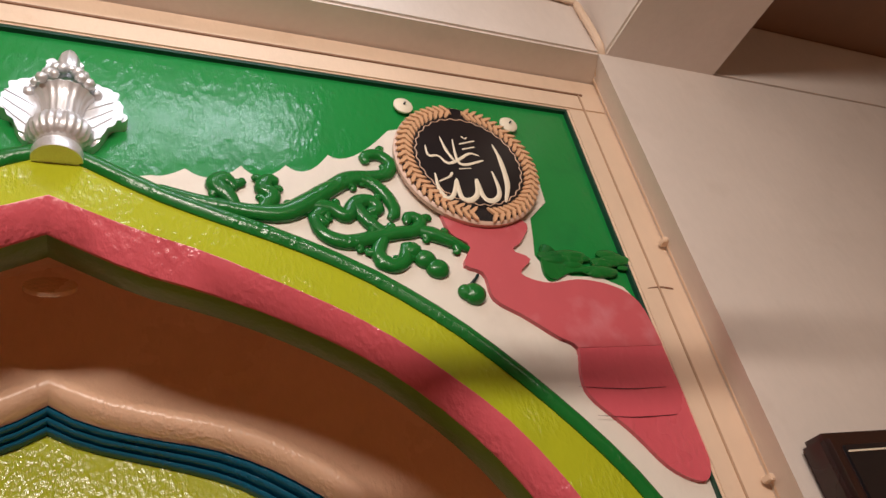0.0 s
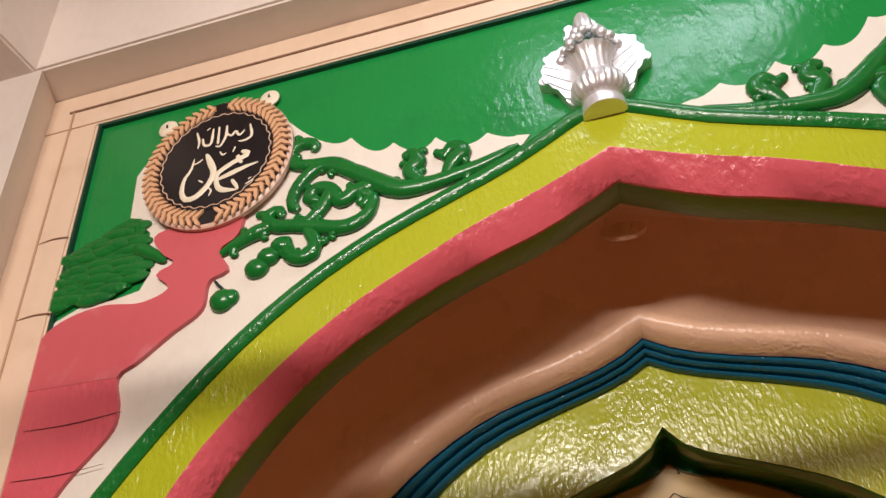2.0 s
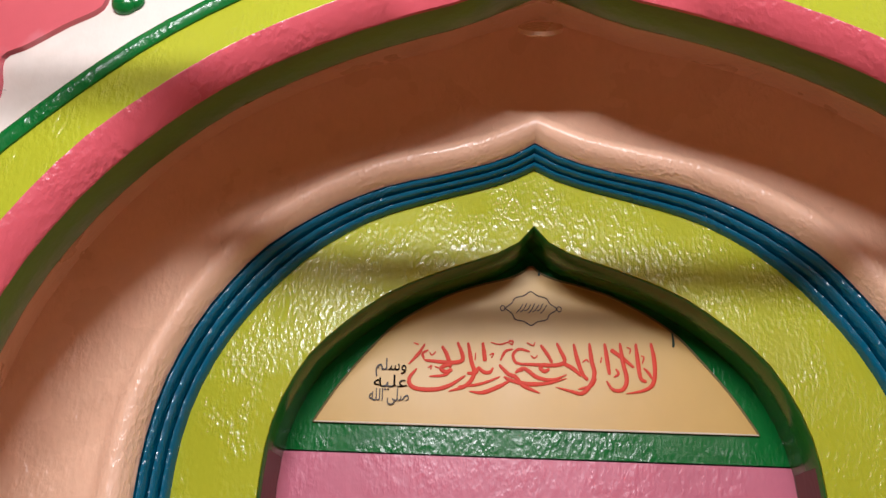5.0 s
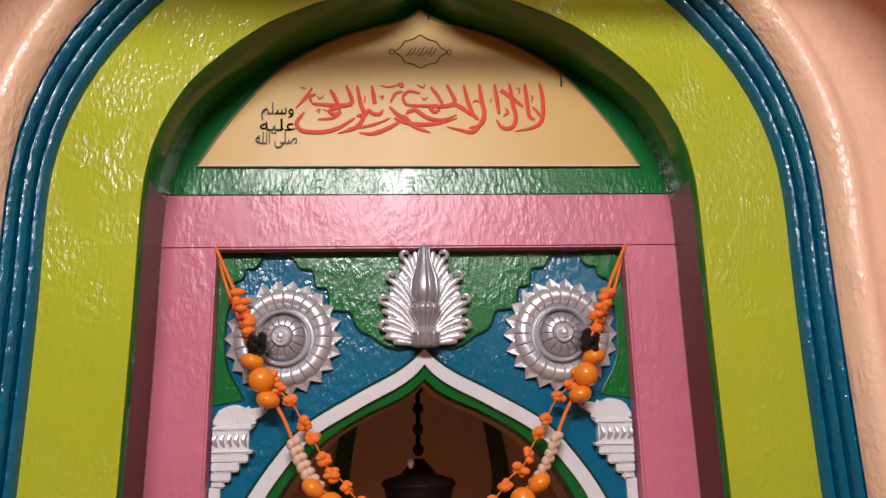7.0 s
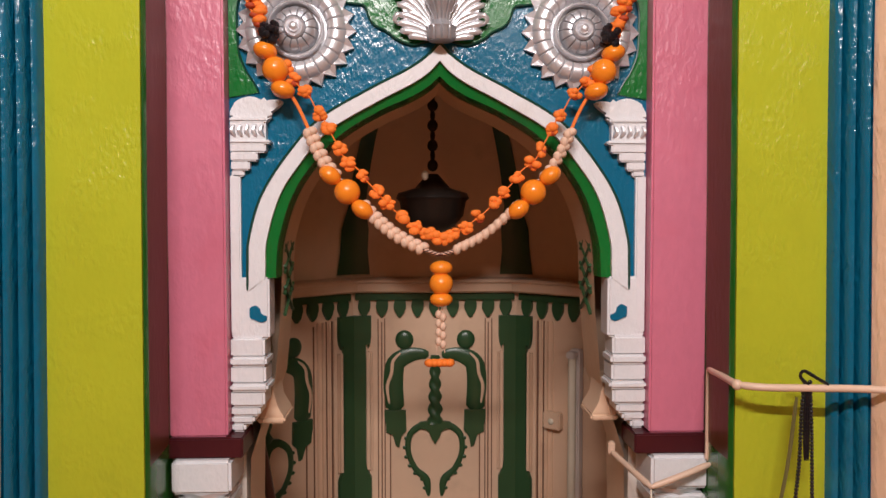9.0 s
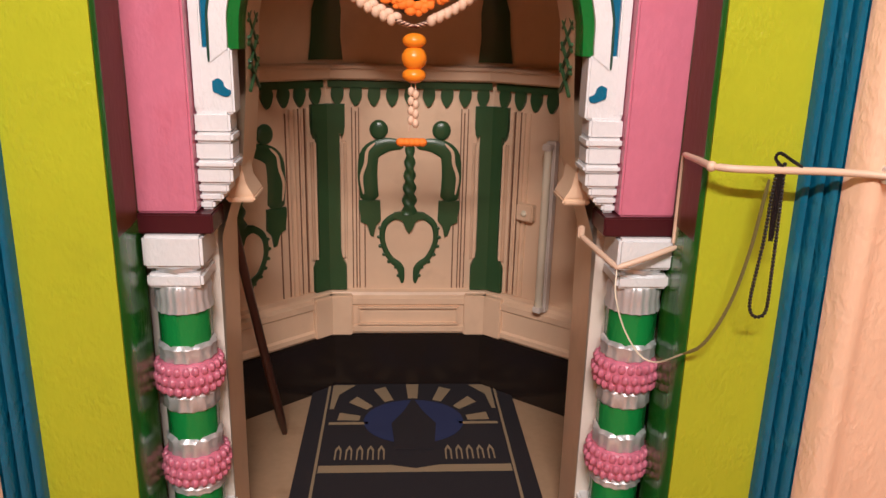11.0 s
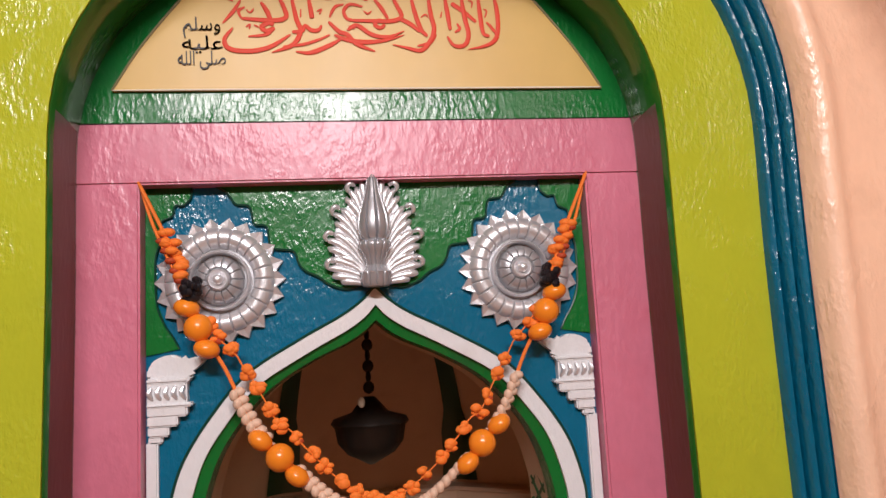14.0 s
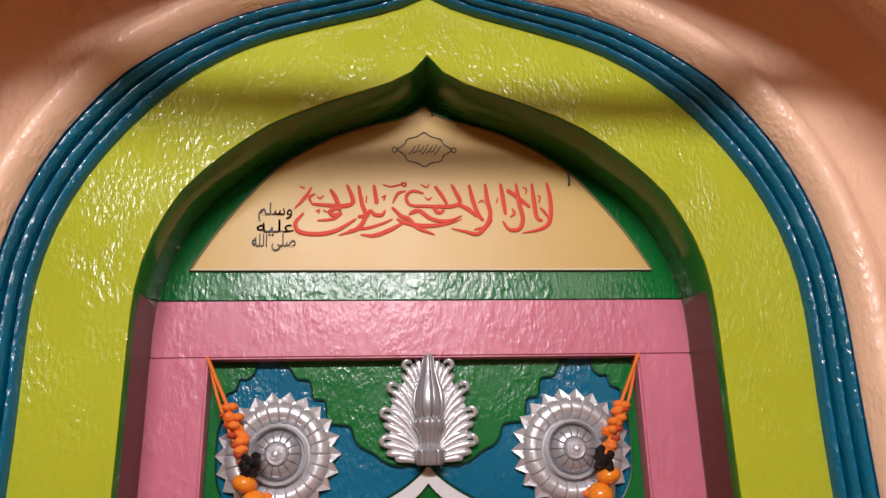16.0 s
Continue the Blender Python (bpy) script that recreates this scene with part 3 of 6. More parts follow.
for p, d, q in zip(PEAKS, DIPS, PEAKS[1:]):
    for k in range(8):
        t = k / 8
        CUSPS.append(tuple((1 - t) ** 2 * p[i] + 2 * t * (1 - t) * (2 * d[i] - (p[i] + q[i]) / 2) + t * t * q[i] for i in (0, 1)))
CUSPS.append(PEAKS[-1])
FIELD = CUSPS + [(0.90, 2.907), (0.935, 2.847), (0.931, 2.740), (0.880, 2.692), (0.873, 2.650), (0.862, 2.597), (0.880, 2.560), (0.935, 2.551), (0.999, 2.552), (1.05, 2.530), (1.078, 2.487), (1.088, 2.407), (1.09, 2.00)]
VASE = [(0.672, 2.677), (0.85, 2.677), (0.838, 2.627), (0.808, 2.600), (0.843, 2.581), (0.812, 2.545), (0.865, 2.526), (0.943, 2.537), (1.016, 2.525), (1.062, 2.493), (1.078, 2.429), (1.082, 2.351), (1.086, 2.255), (1.085, 2.171), (1.071, 2.132), (1.044, 2.125), (0.993, 2.153), (0.942, 2.220), (0.881, 2.286), (0.874, 2.329), (0.886, 2.385), (0.850, 2.408), (0.793, 2.450), (0.740, 2.486), (0.732, 2.541), (0.696, 2.559), (0.717, 2.604), (0.684, 2.629)]
SCROLLS = [
    ([(0.15, 2.692), (0.211, 2.669), (0.268, 2.657), (0.317, 2.650), (0.367, 2.652), (0.411, 2.679), (0.459, 2.719), (0.518, 2.750), (0.560, 2.725), (0.580, 2.678), (0.565, 2.657)], [0.006, 0.011, 0.013, 0.014, 0.017, 0.019, 0.017, 0.013, 0.013, 0.013, 0.010]),
    ([(0.455, 2.722), (0.50, 2.752), (0.545, 2.760), (0.578, 2.771), (0.588, 2.799), (0.566, 2.819), (0.537, 2.810), (0.541, 2.793)], [0.012, 0.014, 0.012, 0.012, 0.012, 0.012, 0.012, 0.009]),
    ([(0.285, 2.660), (0.272, 2.685), (0.252, 2.705), (0.268, 2.719), (0.290, 2.699)], [0.010, 0.014, 0.016, 0.014, 0.007]),
    ([(0.326, 2.649), (0.350, 2.689), (0.334, 2.705), (0.345, 2.727), (0.363, 2.722)], [0.010, 0.014, 0.015, 0.014, 0.008]),
    ([(0.40, 2.676), (0.452, 2.672), (0.482, 2.657), (0.503, 2.688), (0.530, 2.697), (0.546, 2.679), (0.524, 2.669)], [0.012, 0.015, 0.014, 0.014, 0.014, 0.013, 0.010]),
    ([(0.418, 2.657), (0.433, 2.614), (0.474, 2.597), (0.529, 2.611), (0.575, 2.625), (0.611, 2.633), (0.627, 2.657), (0.606, 2.668), (0.597, 2.649)], [0.010, 0.012, 0.014, 0.014, 0.013, 0.013, 0.013, 0.012, 0.009]),
    ([(0.605, 2.640), (0.654, 2.625), (0.696, 2.607), (0.722, 2.594)], [0.010, 0.015, 0.012, 0.005]),
    ([(0.548, 2.617), (0.531, 2.574), (0.551, 2.551), (0.578, 2.563), (0.590, 2.602)], [0.011, 0.013, 0.014, 0.013, 0.010]),
    ([(0.502, 2.681), (0.524, 2.645), (0.555, 2.621)], [0.014, 0.013, 0.010]),
    ([(0.455, 2.672), (0.43, 2.657), (0.425, 2.639)], [0.012, 0.012, 0.008]),
]
DROPS = [(0.596, 2.587, 0.020), (0.620, 2.569, 0.021), (0.641, 2.549, 0.022), (0.54, 2.557, 0.018)]
rnd = random.Random(4)
for s in (-1, 1):
    def flip(b):
        return moved(mirror(b) if s < 0 else b, Matrix.Translation((0, 0, -0.006 * s)))
    part("white_field", flip(plate(FIELD + [(v.x, v.z) for v in sorted(ridge, key=lambda q: q.z)], FY, WALL_Y + 0.002)), SPANDREL, wall_north, "off-white painted ground with a cusped edge", smooth=False)
    vase = thing("vase_relief", "coral pink painted bulbous column relief on the spandrel", "relief", (s * 0.95, FY, 2.45), group="spandrel reliefs")
    outline = curve_outline(VASE, 150)
    upper, lower = [q for q in outline if q[1] >= 2.382], [q for q in outline if q[1] < 2.407]
    part("upper_body", flip(plate(upper, FY - 0.010, FY + 0.002)), PINK_LIGHT, vase)
    # separate coral below puts part of the cast shadow into the paint
    part("lower_body", flip(plate(lower, FY - 0.0092, FY + 0.002)), CORAL, vase, "lower body, its coral standing in for cast shade")
    for n_ in range(3 if s < 0 else 2):
        z = 2.325 - 0.085 * n_ if s < 0 else 2.30 - 0.055 * n_
        part("crack", tubed([(s * (0.86 + 0.02 * n_), FY - 0.0102, z), (s * 0.96, FY - 0.0104, z - 0.006), (s * 1.05, FY - 0.0102, z - 0.004)], [0.0004, 0.0009, 0.0006], seg=5, n=14), MAROON, vase, "thin dark crack")
    scroll = thing("scroll_relief", "glossy green plaster vine scroll on white ground", "relief", (s * 0.4, FY, 2.7), group="spandrel reliefs")
    for pts, rad in SCROLLS:
        part("branch", flip(tubed([(x, FY - 0.005, z) for x, z in pts], [q * 1.12 for q in rad], seg=12, n=34, flat=0.75)), GREEN, scroll)
    for n_, (pts, rad) in enumerate(SCROLLS):
        way = smooth_line([(x, FY - 0.006, z) for x, z in pts], 40)
        for i in range(7 + 3 * (n_ % 3), 37, 10):
            t_ = (way[i + 1] - way[i - 1]).normalized()
            side = Vector((-t_.z, 0, t_.x)) * (1 if (i // 10 + n_) % 2 else -1)
            p0 = way[i]
            b = tubed([p0, p0 + side * 0.010 + t_ * 0.008, p0 + side * 0.019 + t_ * 0.010, p0 + side * 0.021 + t_ * 0.002], [0.008, 0.010, 0.008, 0.004], seg=8, n=12, flat=0.7)
            part("leaflet", flip(b), GREEN, scroll)
    for x, z, r in DROPS:
        part("bud", flip(ball(bmesh.new(), (x, FY - 0.004, z), r, (1.1, 0.7, 0.95))), GREEN, scroll)
    berry = tagged(link("berry_relief", flip(ball(ball(bmesh.new(), (0.703, FY - 0.004, 2.497), 0.023, (1.05, 0.7, 1)), (0.688, FY - 0.004, 2.500), 0.017, (1, 0.7, 1))), GREEN), "small round green plaster berry", "relief", group="spandrel reliefs")
    part("stem", flip(tubed([(0.70, FY - 0.004, 2.517), (0.715, FY - 0.004, 2.532), (0.722, FY - 0.004, 2.542)], [0.003], seg=5)), GROOVE, berry)
    bush = bmesh.new()
    mass_line = [(0.90, 2.572), (0.95, 2.559), (1.0, 2.562), (1.068, 2.547), (1.068, 2.657), (1.03, 2.682), (0.98, 2.702), (0.94, 2.732), (0.895, 2.722), (0.888, 2.657)] if s < 0 else [(0.872, 2.60), (0.868, 2.55), (0.885, 2.535), (0.93, 2.556), (0.985, 2.562), (0.99, 2.572), (0.94, 2.578), (0.905, 2.60), (0.885, 2.625)]
    mass = plate(curve_outline(mass_line, 60), FY - 0.006, FY + 0.002, 0.004)
    for k in range(150 if s < 0 else 26):
        x, z = rnd.uniform(0.885, 1.068), rnd.uniform(2.557, 2.747 if s < 0 else 2.607)
        if z > 2.727 - (x - 0.885) * 0.35 or (x < 0.93 and z < 2.587):
            continue
        ball(bush, (x, FY - 0.004, z), rnd.uniform(0.010, 0.024), (1.5, 0.26, 0.6), 10)
    tube(bush, [(0.90, FY - 0.004, 2.657), (0.86, FY - 0.006, 2.632), (0.83, FY - 0.006, 2.609)] if s < 0 else [(0.90, FY, 2.617), (0.885, FY, 2.597), (0.88, FY, 2.577)], [0.018, 0.013, 0.006], flat=0.7)
    foliage = tagged(link("foliage_relief", flip(bush), GREEN), "lumpy glossy green plaster foliage in the corner", "relief", group="spandrel reliefs")
    part("ground_mass", flip(mass), GREEN, foliage)

# medallions
def medallion(cx, cz, label):
    m = thing("medallion", label, "medallion", (cx, WALL_Y - 0.012, cz), group="round medallions")
    y = m.location.y
    part("backing", moved(lathe([(0.150, 0.0), (0.160, 0.003), (0.161, 0.012), (0.157, 0.016), (0.126, 0.017)], 56, axis="y"), Matrix.Translation((cx, y, cz))), mat("pale_rim", (0.74, 0.52, 0.42), 0.4) if "pale_rim" not in bpy.data.materials else bpy.data.materials["pale_rim"], m, "pale wooden rim")
    part("black_ring", moved(lathe([(0.154, 0.0165), (0.154, 0.0185), (0.12, 0.0185)], 56, axis="y"), Matrix.Translation((cx, y, cz))), BLACK, m)
    part("dial", moved(lathe([(0.124, 0.017), (0.124, 0.0195), (0.12, 0.0205)], 48, axis="y"), Matrix.Translation((cx, y, cz))), BLACK, m, "black lacquered centre")
    wavy = [(cx + (0.117 + 0.002 * math.sin(30 * a)) * math.cos(a), y - 0.0215, cz + (0.117 + 0.002 * math.sin(30 * a)) * math.sin(a)) for a in [2 * math.pi * k / 150 for k in range(151)]]
    part("wavy_line", tubed(wavy, [0.0012], seg=4, n=240), STRING, m)
    leaf = bmesh.new()
    leaf_pts = [(0.0005, -0.0150), (0.0040, -0.009), (0.0036, 0.006), (0.0, 0.0155), (-0.0034, 0.008), (-0.0036, -0.007)]
    f, b = [leaf.verts.new((px, -0.004, pz)) for px, pz in leaf_pts], [leaf.verts.new((px * 1.2, 0.0, pz * 1.1)) for px, pz in leaf_pts]
    leaf.faces.new(f)
    for i in range(6):
        leaf.faces.new((f[i], f[(i + 1) % 6], b[(i + 1) % 6], b[i]))
    bmesh.ops.recalc_face_normals(leaf, faces=leaf.faces)
    me = bpy.data.meshes.new("leaf")
    leaf.to_mesh(me), leaf.free()
    me.materials.append(GOLD)
    n = 58
    for k in range(n):
        a = math.pi / 2 + 2 * math.pi * (k + 0.5) / n
        if abs(math.cos(a)) < 0.16 and math.sin(a) < 0 or abs(math.cos(a)) < 0.09:
            continue
        lean = 38 if math.cos(a) > 0 else -38
        for r, t in ((0.1475, lean), (0.1345, -lean)):
            ob = new("leaf", me)
            ob.parent = m
            ob.matrix_basis = Matrix.Translation((r * math.cos(a), -0.0185, r * math.sin(a))) @ pose(0, 0, 0, 0, 90 - math.degrees(a) + (0 if math.cos(a) > 0 else 180) + t, 0)
    for dx, dz in ((-0.110 if cx > 0 else -0.137, 0.163 if cx > 0 else 0.141), (0.142 if cx > 0 else 0.096, 0.149 if cx > 0 else 0.154)):
        tab = part("tab", moved(lathe([(0.021, 0.0), (0.022, 0.004), (0.019, 0.007)], 20, axis="y"), Matrix.Translation((cx + dx, y + 0.004, cz + dz))), IVORY, m, "round cream hanging tab")
        part("nail", tubed([(cx + dx, y - 0.004, cz + dz), (cx + dx + 0.003, y - 0.009, cz + dz + 0.002)], [0.002], seg=5), GROOVE, tab)
    return m


def strokes(owner, lines, y, name="letter_stroke", material=IVORY, k=1.05):
    cx, cz = owner.location.x, owner.location.z
    for pts, rad in lines:
        part(name, tubed([(cx + x, y, cz + z) for x, z in pts], [r * k for r in rad], seg=6, n=22, flat=0.35), material, owner)


right_med = medallion(0.756, 2.803, "black and copper medallion with white Arabic lettering")
MY = WALL_Y - 0.0335
strokes(right_med, [
    ([(0.066, 0.055), (0.074, 0.015), (0.074, -0.053), (0.057, -0.105)], [0.002, 0.0055, 0.006, 0.003]),
    ([(0.046, -0.023), (0.050, -0.067), (0.044, -0.092), (0.025, -0.105), (0.009, -0.095), (0.005, -0.049)], [0.002, 0.004, 0.005, 0.006, 0.005, 0.003]),
    ([(0.003, -0.050), (-0.003, -0.09), (-0.024, -0.108), (-0.041, -0.10), (-0.041, -0.054)], [0.003, 0.005, 0.006, 0.005, 0.003]),
    ([(-0.041, -0.054), (-0.057, -0.098), (-0.073, -0.108), (-0.085, -0.085), (-0.086, -0.044)], [0.003, 0.004, 0.005, 0.004, 0.0015]),
    ([(-0.047, -0.038), (-0.055, -0.050), (-0.081, -0.066)], [0.003, 0.002, 0.0015]),
    ([(-0.055, 0.059), (-0.048, 0.023), (-0.036, -0.004)], [0.0015, 0.0035, 0.003]),
    ([(-0.093, 0.030), (-0.091, 0.002), (-0.069, 0.004), (-0.052, -0.014), (-0.027, -0.003), (0.004, 0.020), (0.026, 0.017)], [0.0015, 0.003, 0.0025, 0.0035, 0.0035, 0.003, 0.002]),
    ([(-0.027, 0.056), (-0.028, -0.002), (-0.012, -0.013), (0.034, 0.005)], [0.0015, 0.003, 0.0035, 0.002]),
    ([(-0.014, 0.044), (0.025, 0.059)], [0.0018, 0.0018]), ([(-0.010, 0.030), (0.021, 0.041)], [0.0018, 0.0018]), ([(-0.004, 0.068), (0.003, 0.062), (0.009, 0.067)], [0.0015, 0.0015]),
    ([(-0.03, -0.027), (0.0, -0.021)], [0.0012, 0.0012])], MY)
left_med = medallion(-0.738, 2.820, "black and copper medallion with white plain letter bars")
strokes(left_med, [
    ([(-0.020, 0.017), (-0.006, -0.015), (0.001, -0.037), (-0.008, -0.064), (-0.029, -0.086), (-0.051, -0.089), (-0.063, -0.070), (-0.062, -0.037), (-0.050, -0.015), (-0.046, 0.012)], [0.0040, 0.0070, 0.0065, 0.0060, 0.0065, 0.0060, 0.0050, 0.0040, 0.0030, 0.0015]),
    ([(0.057, 0.003), (0.073, -0.008), (0.052, -0.017), (0.022, -0.032), (0.008, -0.047), (0.018, -0.081), (0.054, -0.093)], [0.0050, 0.0060, 0.0055, 0.0055, 0.0050, 0.0060, 0.0020]),
    ([(0.095, -0.036), (0.070, -0.040), (0.037, -0.049), (0.014, -0.056)], [0.0015, 0.0045, 0.0060, 0.0040]),
    ([(0.049, -0.006), (0.056, -0.023), (0.061, -0.027)], [0.0040, 0.0040, 0.0030]),
    ([(0.042, -0.065), (0.053, -0.083), (0.056, -0.093)], [0.0030, 0.0040, 0.0030])], MY)
strokes(left_med, [
    ([(0.070, 0.071), (0.075, 0.039), (0.060, 0.030), (0.047, 0.032)], [0.0016, 0.0030, 0.0030, 0.0014]),
    ([(0.059, 0.058), (0.048, 0.048), (0.039, 0.061), (0.031, 0.052), (0.017, 0.062)], [0.0016, 0.0028, 0.0026, 0.0028, 0.0020]),
    ([(0.018, 0.083), (0.018, 0.054), (0.008, 0.031), (-0.003, 0.034)], [0.0018, 0.0032, 0.0030, 0.0014]),
    ([(0.001, 0.084), (0.002, 0.038)], [0.0020, 0.0030]),
    ([(-0.012, 0.083), (-0.014, 0.044), (-0.028, 0.043), (-0.034, 0.062)], [0.0020, 0.0030, 0.0030, 0.0020]),
    ([(-0.049, 0.083), (-0.041, 0.056), (-0.042, 0.038)], [0.0015, 0.0028, 0.0015]),
    ([(0.009, 0.015), (0.016, 0.005), (0.023, 0.008)], [0.0014, 0.0020, 0.0014]),
    ([(0.038, 0.006), (0.042, 0.019)], [0.0014, 0.0020]),
    ([(-0.051, -0.005), (-0.036, 0.000), (-0.027, 0.006)], [0.0014, 0.0020, 0.0014]),
    ([(-0.030, -0.047), (-0.020, -0.055)], [0.0014, 0.0020]),
    ([(-0.005, -0.072), (0.000, -0.081), (-0.003, -0.092)], [0.0014, 0.0020, 0.0014]),
    ([(0.072, -0.084), (0.088, -0.077)], [0.0014, 0.0020]),
    ([(0.077, -0.073), (0.083, -0.070)], [0.0014, 0.0014]),
    ([(-0.027, 0.083), (-0.019, 0.087)], [0.0012, 0.0012])], MY)

# finial over the apex
fin = thing("finial", "silver painted plaster vase finial with leaves", "ornament", (0, WALL_Y - 0.01, 2.714))
FT = Matrix.Translation((0.006, WALL_Y - 0.018, 2.714)) @ Matrix.Diagonal((0.96, 0.96, 0.87, 1)) @ Matrix.Translation((0, 0, -2.714))
part("foot", moved(lathe([(0.040, 2.712), (0.041, 2.727), (0.036, 2.737), (0.040, 2.742)], 36), FT), SILVER, fin)
part("twisted_collar", moved(lathe([(0.038, 2.740), (0.048, 2.748), (0.053, 2.762), (0.052, 2.776), (0.044, 2.788), (0.034, 2.792)], 96, ripple=0.035, waves=26, twist=18), FT), SILVER, fin)
part("vase", moved(lathe([(0.030, 2.790), (0.033, 2.807), (0.036, 2.827), (0.042, 2.842), (0.050, 2.850), (0.048, 2.854), (0.036, 2.851)], 72, ripple=0.03, waves=18), FT), SILVER, fin)
bm = bmesh.new()
rnd = random.Random(8)
for k in range(70):
    a, h = rnd.uniform(0, 2 * math.pi), rnd.uniform(0, 1)
    r = 0.056 * (1 - 0.6 * h)
    ball(bm, (0.006 + r * math.cos(a), WALL_Y - 0.018 + r * math.sin(a), 2.835 + 0.052 * h), rnd.uniform(0.007, 0.012), (1, 1, 0.8), 8)
part("flower_mound", bm, SILVER, fin)
part("bud", moved(lathe([(0.012, 2.897), (0.018, 2.917), (0.020, 2.937), (0.017, 2.957), (0.009, 2.972), (0.002, 2.978)], 30, ripple=0.06, waves=8), FT), SILVER, fin)
for s in (-1, 1):
    wing = [(0.03, 2.742), (0.052, 2.748), (0.066, 2.770), (0.076, 2.792), (0.098, 2.800), (0.100, 2.812), (0.086, 2.822), (0.090, 2.838), (0.078, 2.850), (0.072, 2.867), (0.05, 2.872), (0.03, 2.862)]
    b = plate(curve_outline([(0.006 * s + x if s > 0 else x - 0.006, z) for x, z in wing], 48), WALL_Y - 0.022, WALL_Y, 0.006)
    for q in b.verts:
        q.co.y -= 0.12 * max(0, q.co.x - 0.04) * (q.co.y < WALL_Y - 0.01)
    w = part("leaf_wing", mirror(b) if s < 0 else b, SILVER, fin)
    for k in range(3):
        v = tubed([(0.035, WALL_Y - 0.022, 2.767 + 0.022 * k), (0.060, WALL_Y - 0.025, 2.784 + 0.020 * k), (0.083, WALL_Y - 0.028, 2.802 + 0.016 * k)], [0.0018, 0.0018, 0.001], seg=6)
        part("vein", mirror(v) if s < 0 else v, SILVER, w)
    b = plate(curve_outline([(0.012, 2.882), (0.030, 2.887), (0.034, 2.898), (0.025, 2.904), (0.031, 2.915), (0.02, 2.924), (0.01, 2.912)], 30), WALL_Y - 0.02, WALL_Y, 0.003)
    part("bud_leaf", mirror(b) if s < 0 else b, SILVER, fin)
def rise(ob, foot, k):
    """Stretch a thing's parts upwards from its foot."""
    for child in ob.children_recursive:
        if child.data:
            for v in child.data.vertices:
                v.co.z = foot + (v.co.z - foot) * k


rise(fin, 2.714, 1.15)
tagged(link("round_plug", moved(lathe([(0.043, 0.0), (0.043, 0.008), (0.034, 0.012)], 28), Matrix.Translation((0, -0.495, 2.615)) @ pose(0, 0, 0, 232, 0, 0)), PEACH), "round peach painted plug under the cove", "plug")

# ---- tympanum lettering ----


def lettering(name, chars, x0, x1, z0, z1, y, material, owner):
    """Built-in font, fitted into a box on the wall."""
    data = bpy.data.curves.new(name, "FONT")
    data.body, data.extrude = chars, 0.02
    tmp = new("tmp", data)
    me = bpy.data.meshes.new_from_object(tmp.evaluated_get(bpy.context.evaluated_depsgraph_get()))
    bpy.data.objects.remove(tmp)
    co = np.array([v.co[:] for v in me.vertices])
    lo, hi = co.min(0), co.max(0)
    for v in me.vertices:
        v.co = (x0 + (v.co.x - lo[0]) / (hi[0] - lo[0]) * (x1 - x0), y - 0.001 * (v.co.z > 0), z0 + (v.co.y - lo[1]) / (hi[1] - lo[1]) * (z1 - z0))
    # each glyph lies a hair above its neighbour
    bm = bmesh.new()
    bm.from_mesh(me)
    seen, step = set(), 0
    for v0 in bm.verts:
        if v0 in seen:
            continue
        stack = [v0]
        seen.add(v0)
        while stack:
            v = stack.pop()
            v.co.y -= 0.0005 * (step % 5)
            for e in v.link_edges:
                w = e.other_vert(v)
                if w not in seen:
                    seen.add(w)
                    stack.append(w)
        step += 1
    bm.to_mesh(me)
    bm.free()
    me.materials.clear()
    me.materials.append(material)
    ob = new(name, me)
    ob.parent = owner
    ob.matrix_parent_inverse = Matrix.Translation(-owner.location)
    return ob


TY = TYMP_Y - 0.0085
text = thing("painted_text", "red and black painted Arabic line on cream panel", "lettering", (0, TY, 2.0))
# brush strokes of the red line, word by word
for pts, rad in (
        ([(0.259, 2.124), (0.264, 2.092), (0.264, 2.054), (0.256, 2.030), (0.235, 2.018), (0.201, 2.011)], [0.0030, 0.0046, 0.0046, 0.0046, 0.0030, 0.0010]),
        ([(0.227, 2.122), (0.230, 2.077), (0.234, 2.045), (0.246, 2.038)], [0.0028, 0.0046, 0.0046, 0.0034]),
        ([(0.241, 2.068), (0.251, 2.057), (0.260, 2.042)], [0.0016, 0.0030, 0.0030, 0.0016]),
        ([(0.237, 2.095), (0.243, 2.091), (0.239, 2.077)], [0.0012, 0.0018, 0.0012])):
    part("letter_stroke", tubed([(x, TY - 0.0002 * len(pts), z) for x, z in pts], rad, seg=6, n=26, flat=0.2), RED_INK, text)
for pts, rad in (
        ([(0.193, 2.122), (0.198, 2.077), (0.204, 2.042), (0.195, 2.020), (0.174, 2.019), (0.161, 2.038)], [0.0030, 0.0046, 0.0046, 0.0046, 0.0040, 0.0020]),
        ([(0.160, 2.121), (0.164, 2.087), (0.168, 2.051)], [0.0028, 0.0046, 0.0046, 0.0034]),
        ([(0.173, 2.107), (0.198, 2.088), (0.221, 2.068)], [0.0044, 0.0046, 0.0030]),
        ([(0.182, 2.065), (0.187, 2.054), (0.177, 2.046)], [0.0016, 0.0030, 0.0030, 0.0016]),
        ([(0.207, 2.113), (0.215, 2.109), (0.213, 2.098)], [0.0012, 0.0018, 0.0012]),
        ([(0.153, 2.089), (0.150, 2.077)], [0.0012, 0.0018])):
    part("letter_stroke", tubed([(x, TY - 0.0002 * len(pts), z) for x, z in pts], rad, seg=6, n=26, flat=0.2), RED_INK, text)
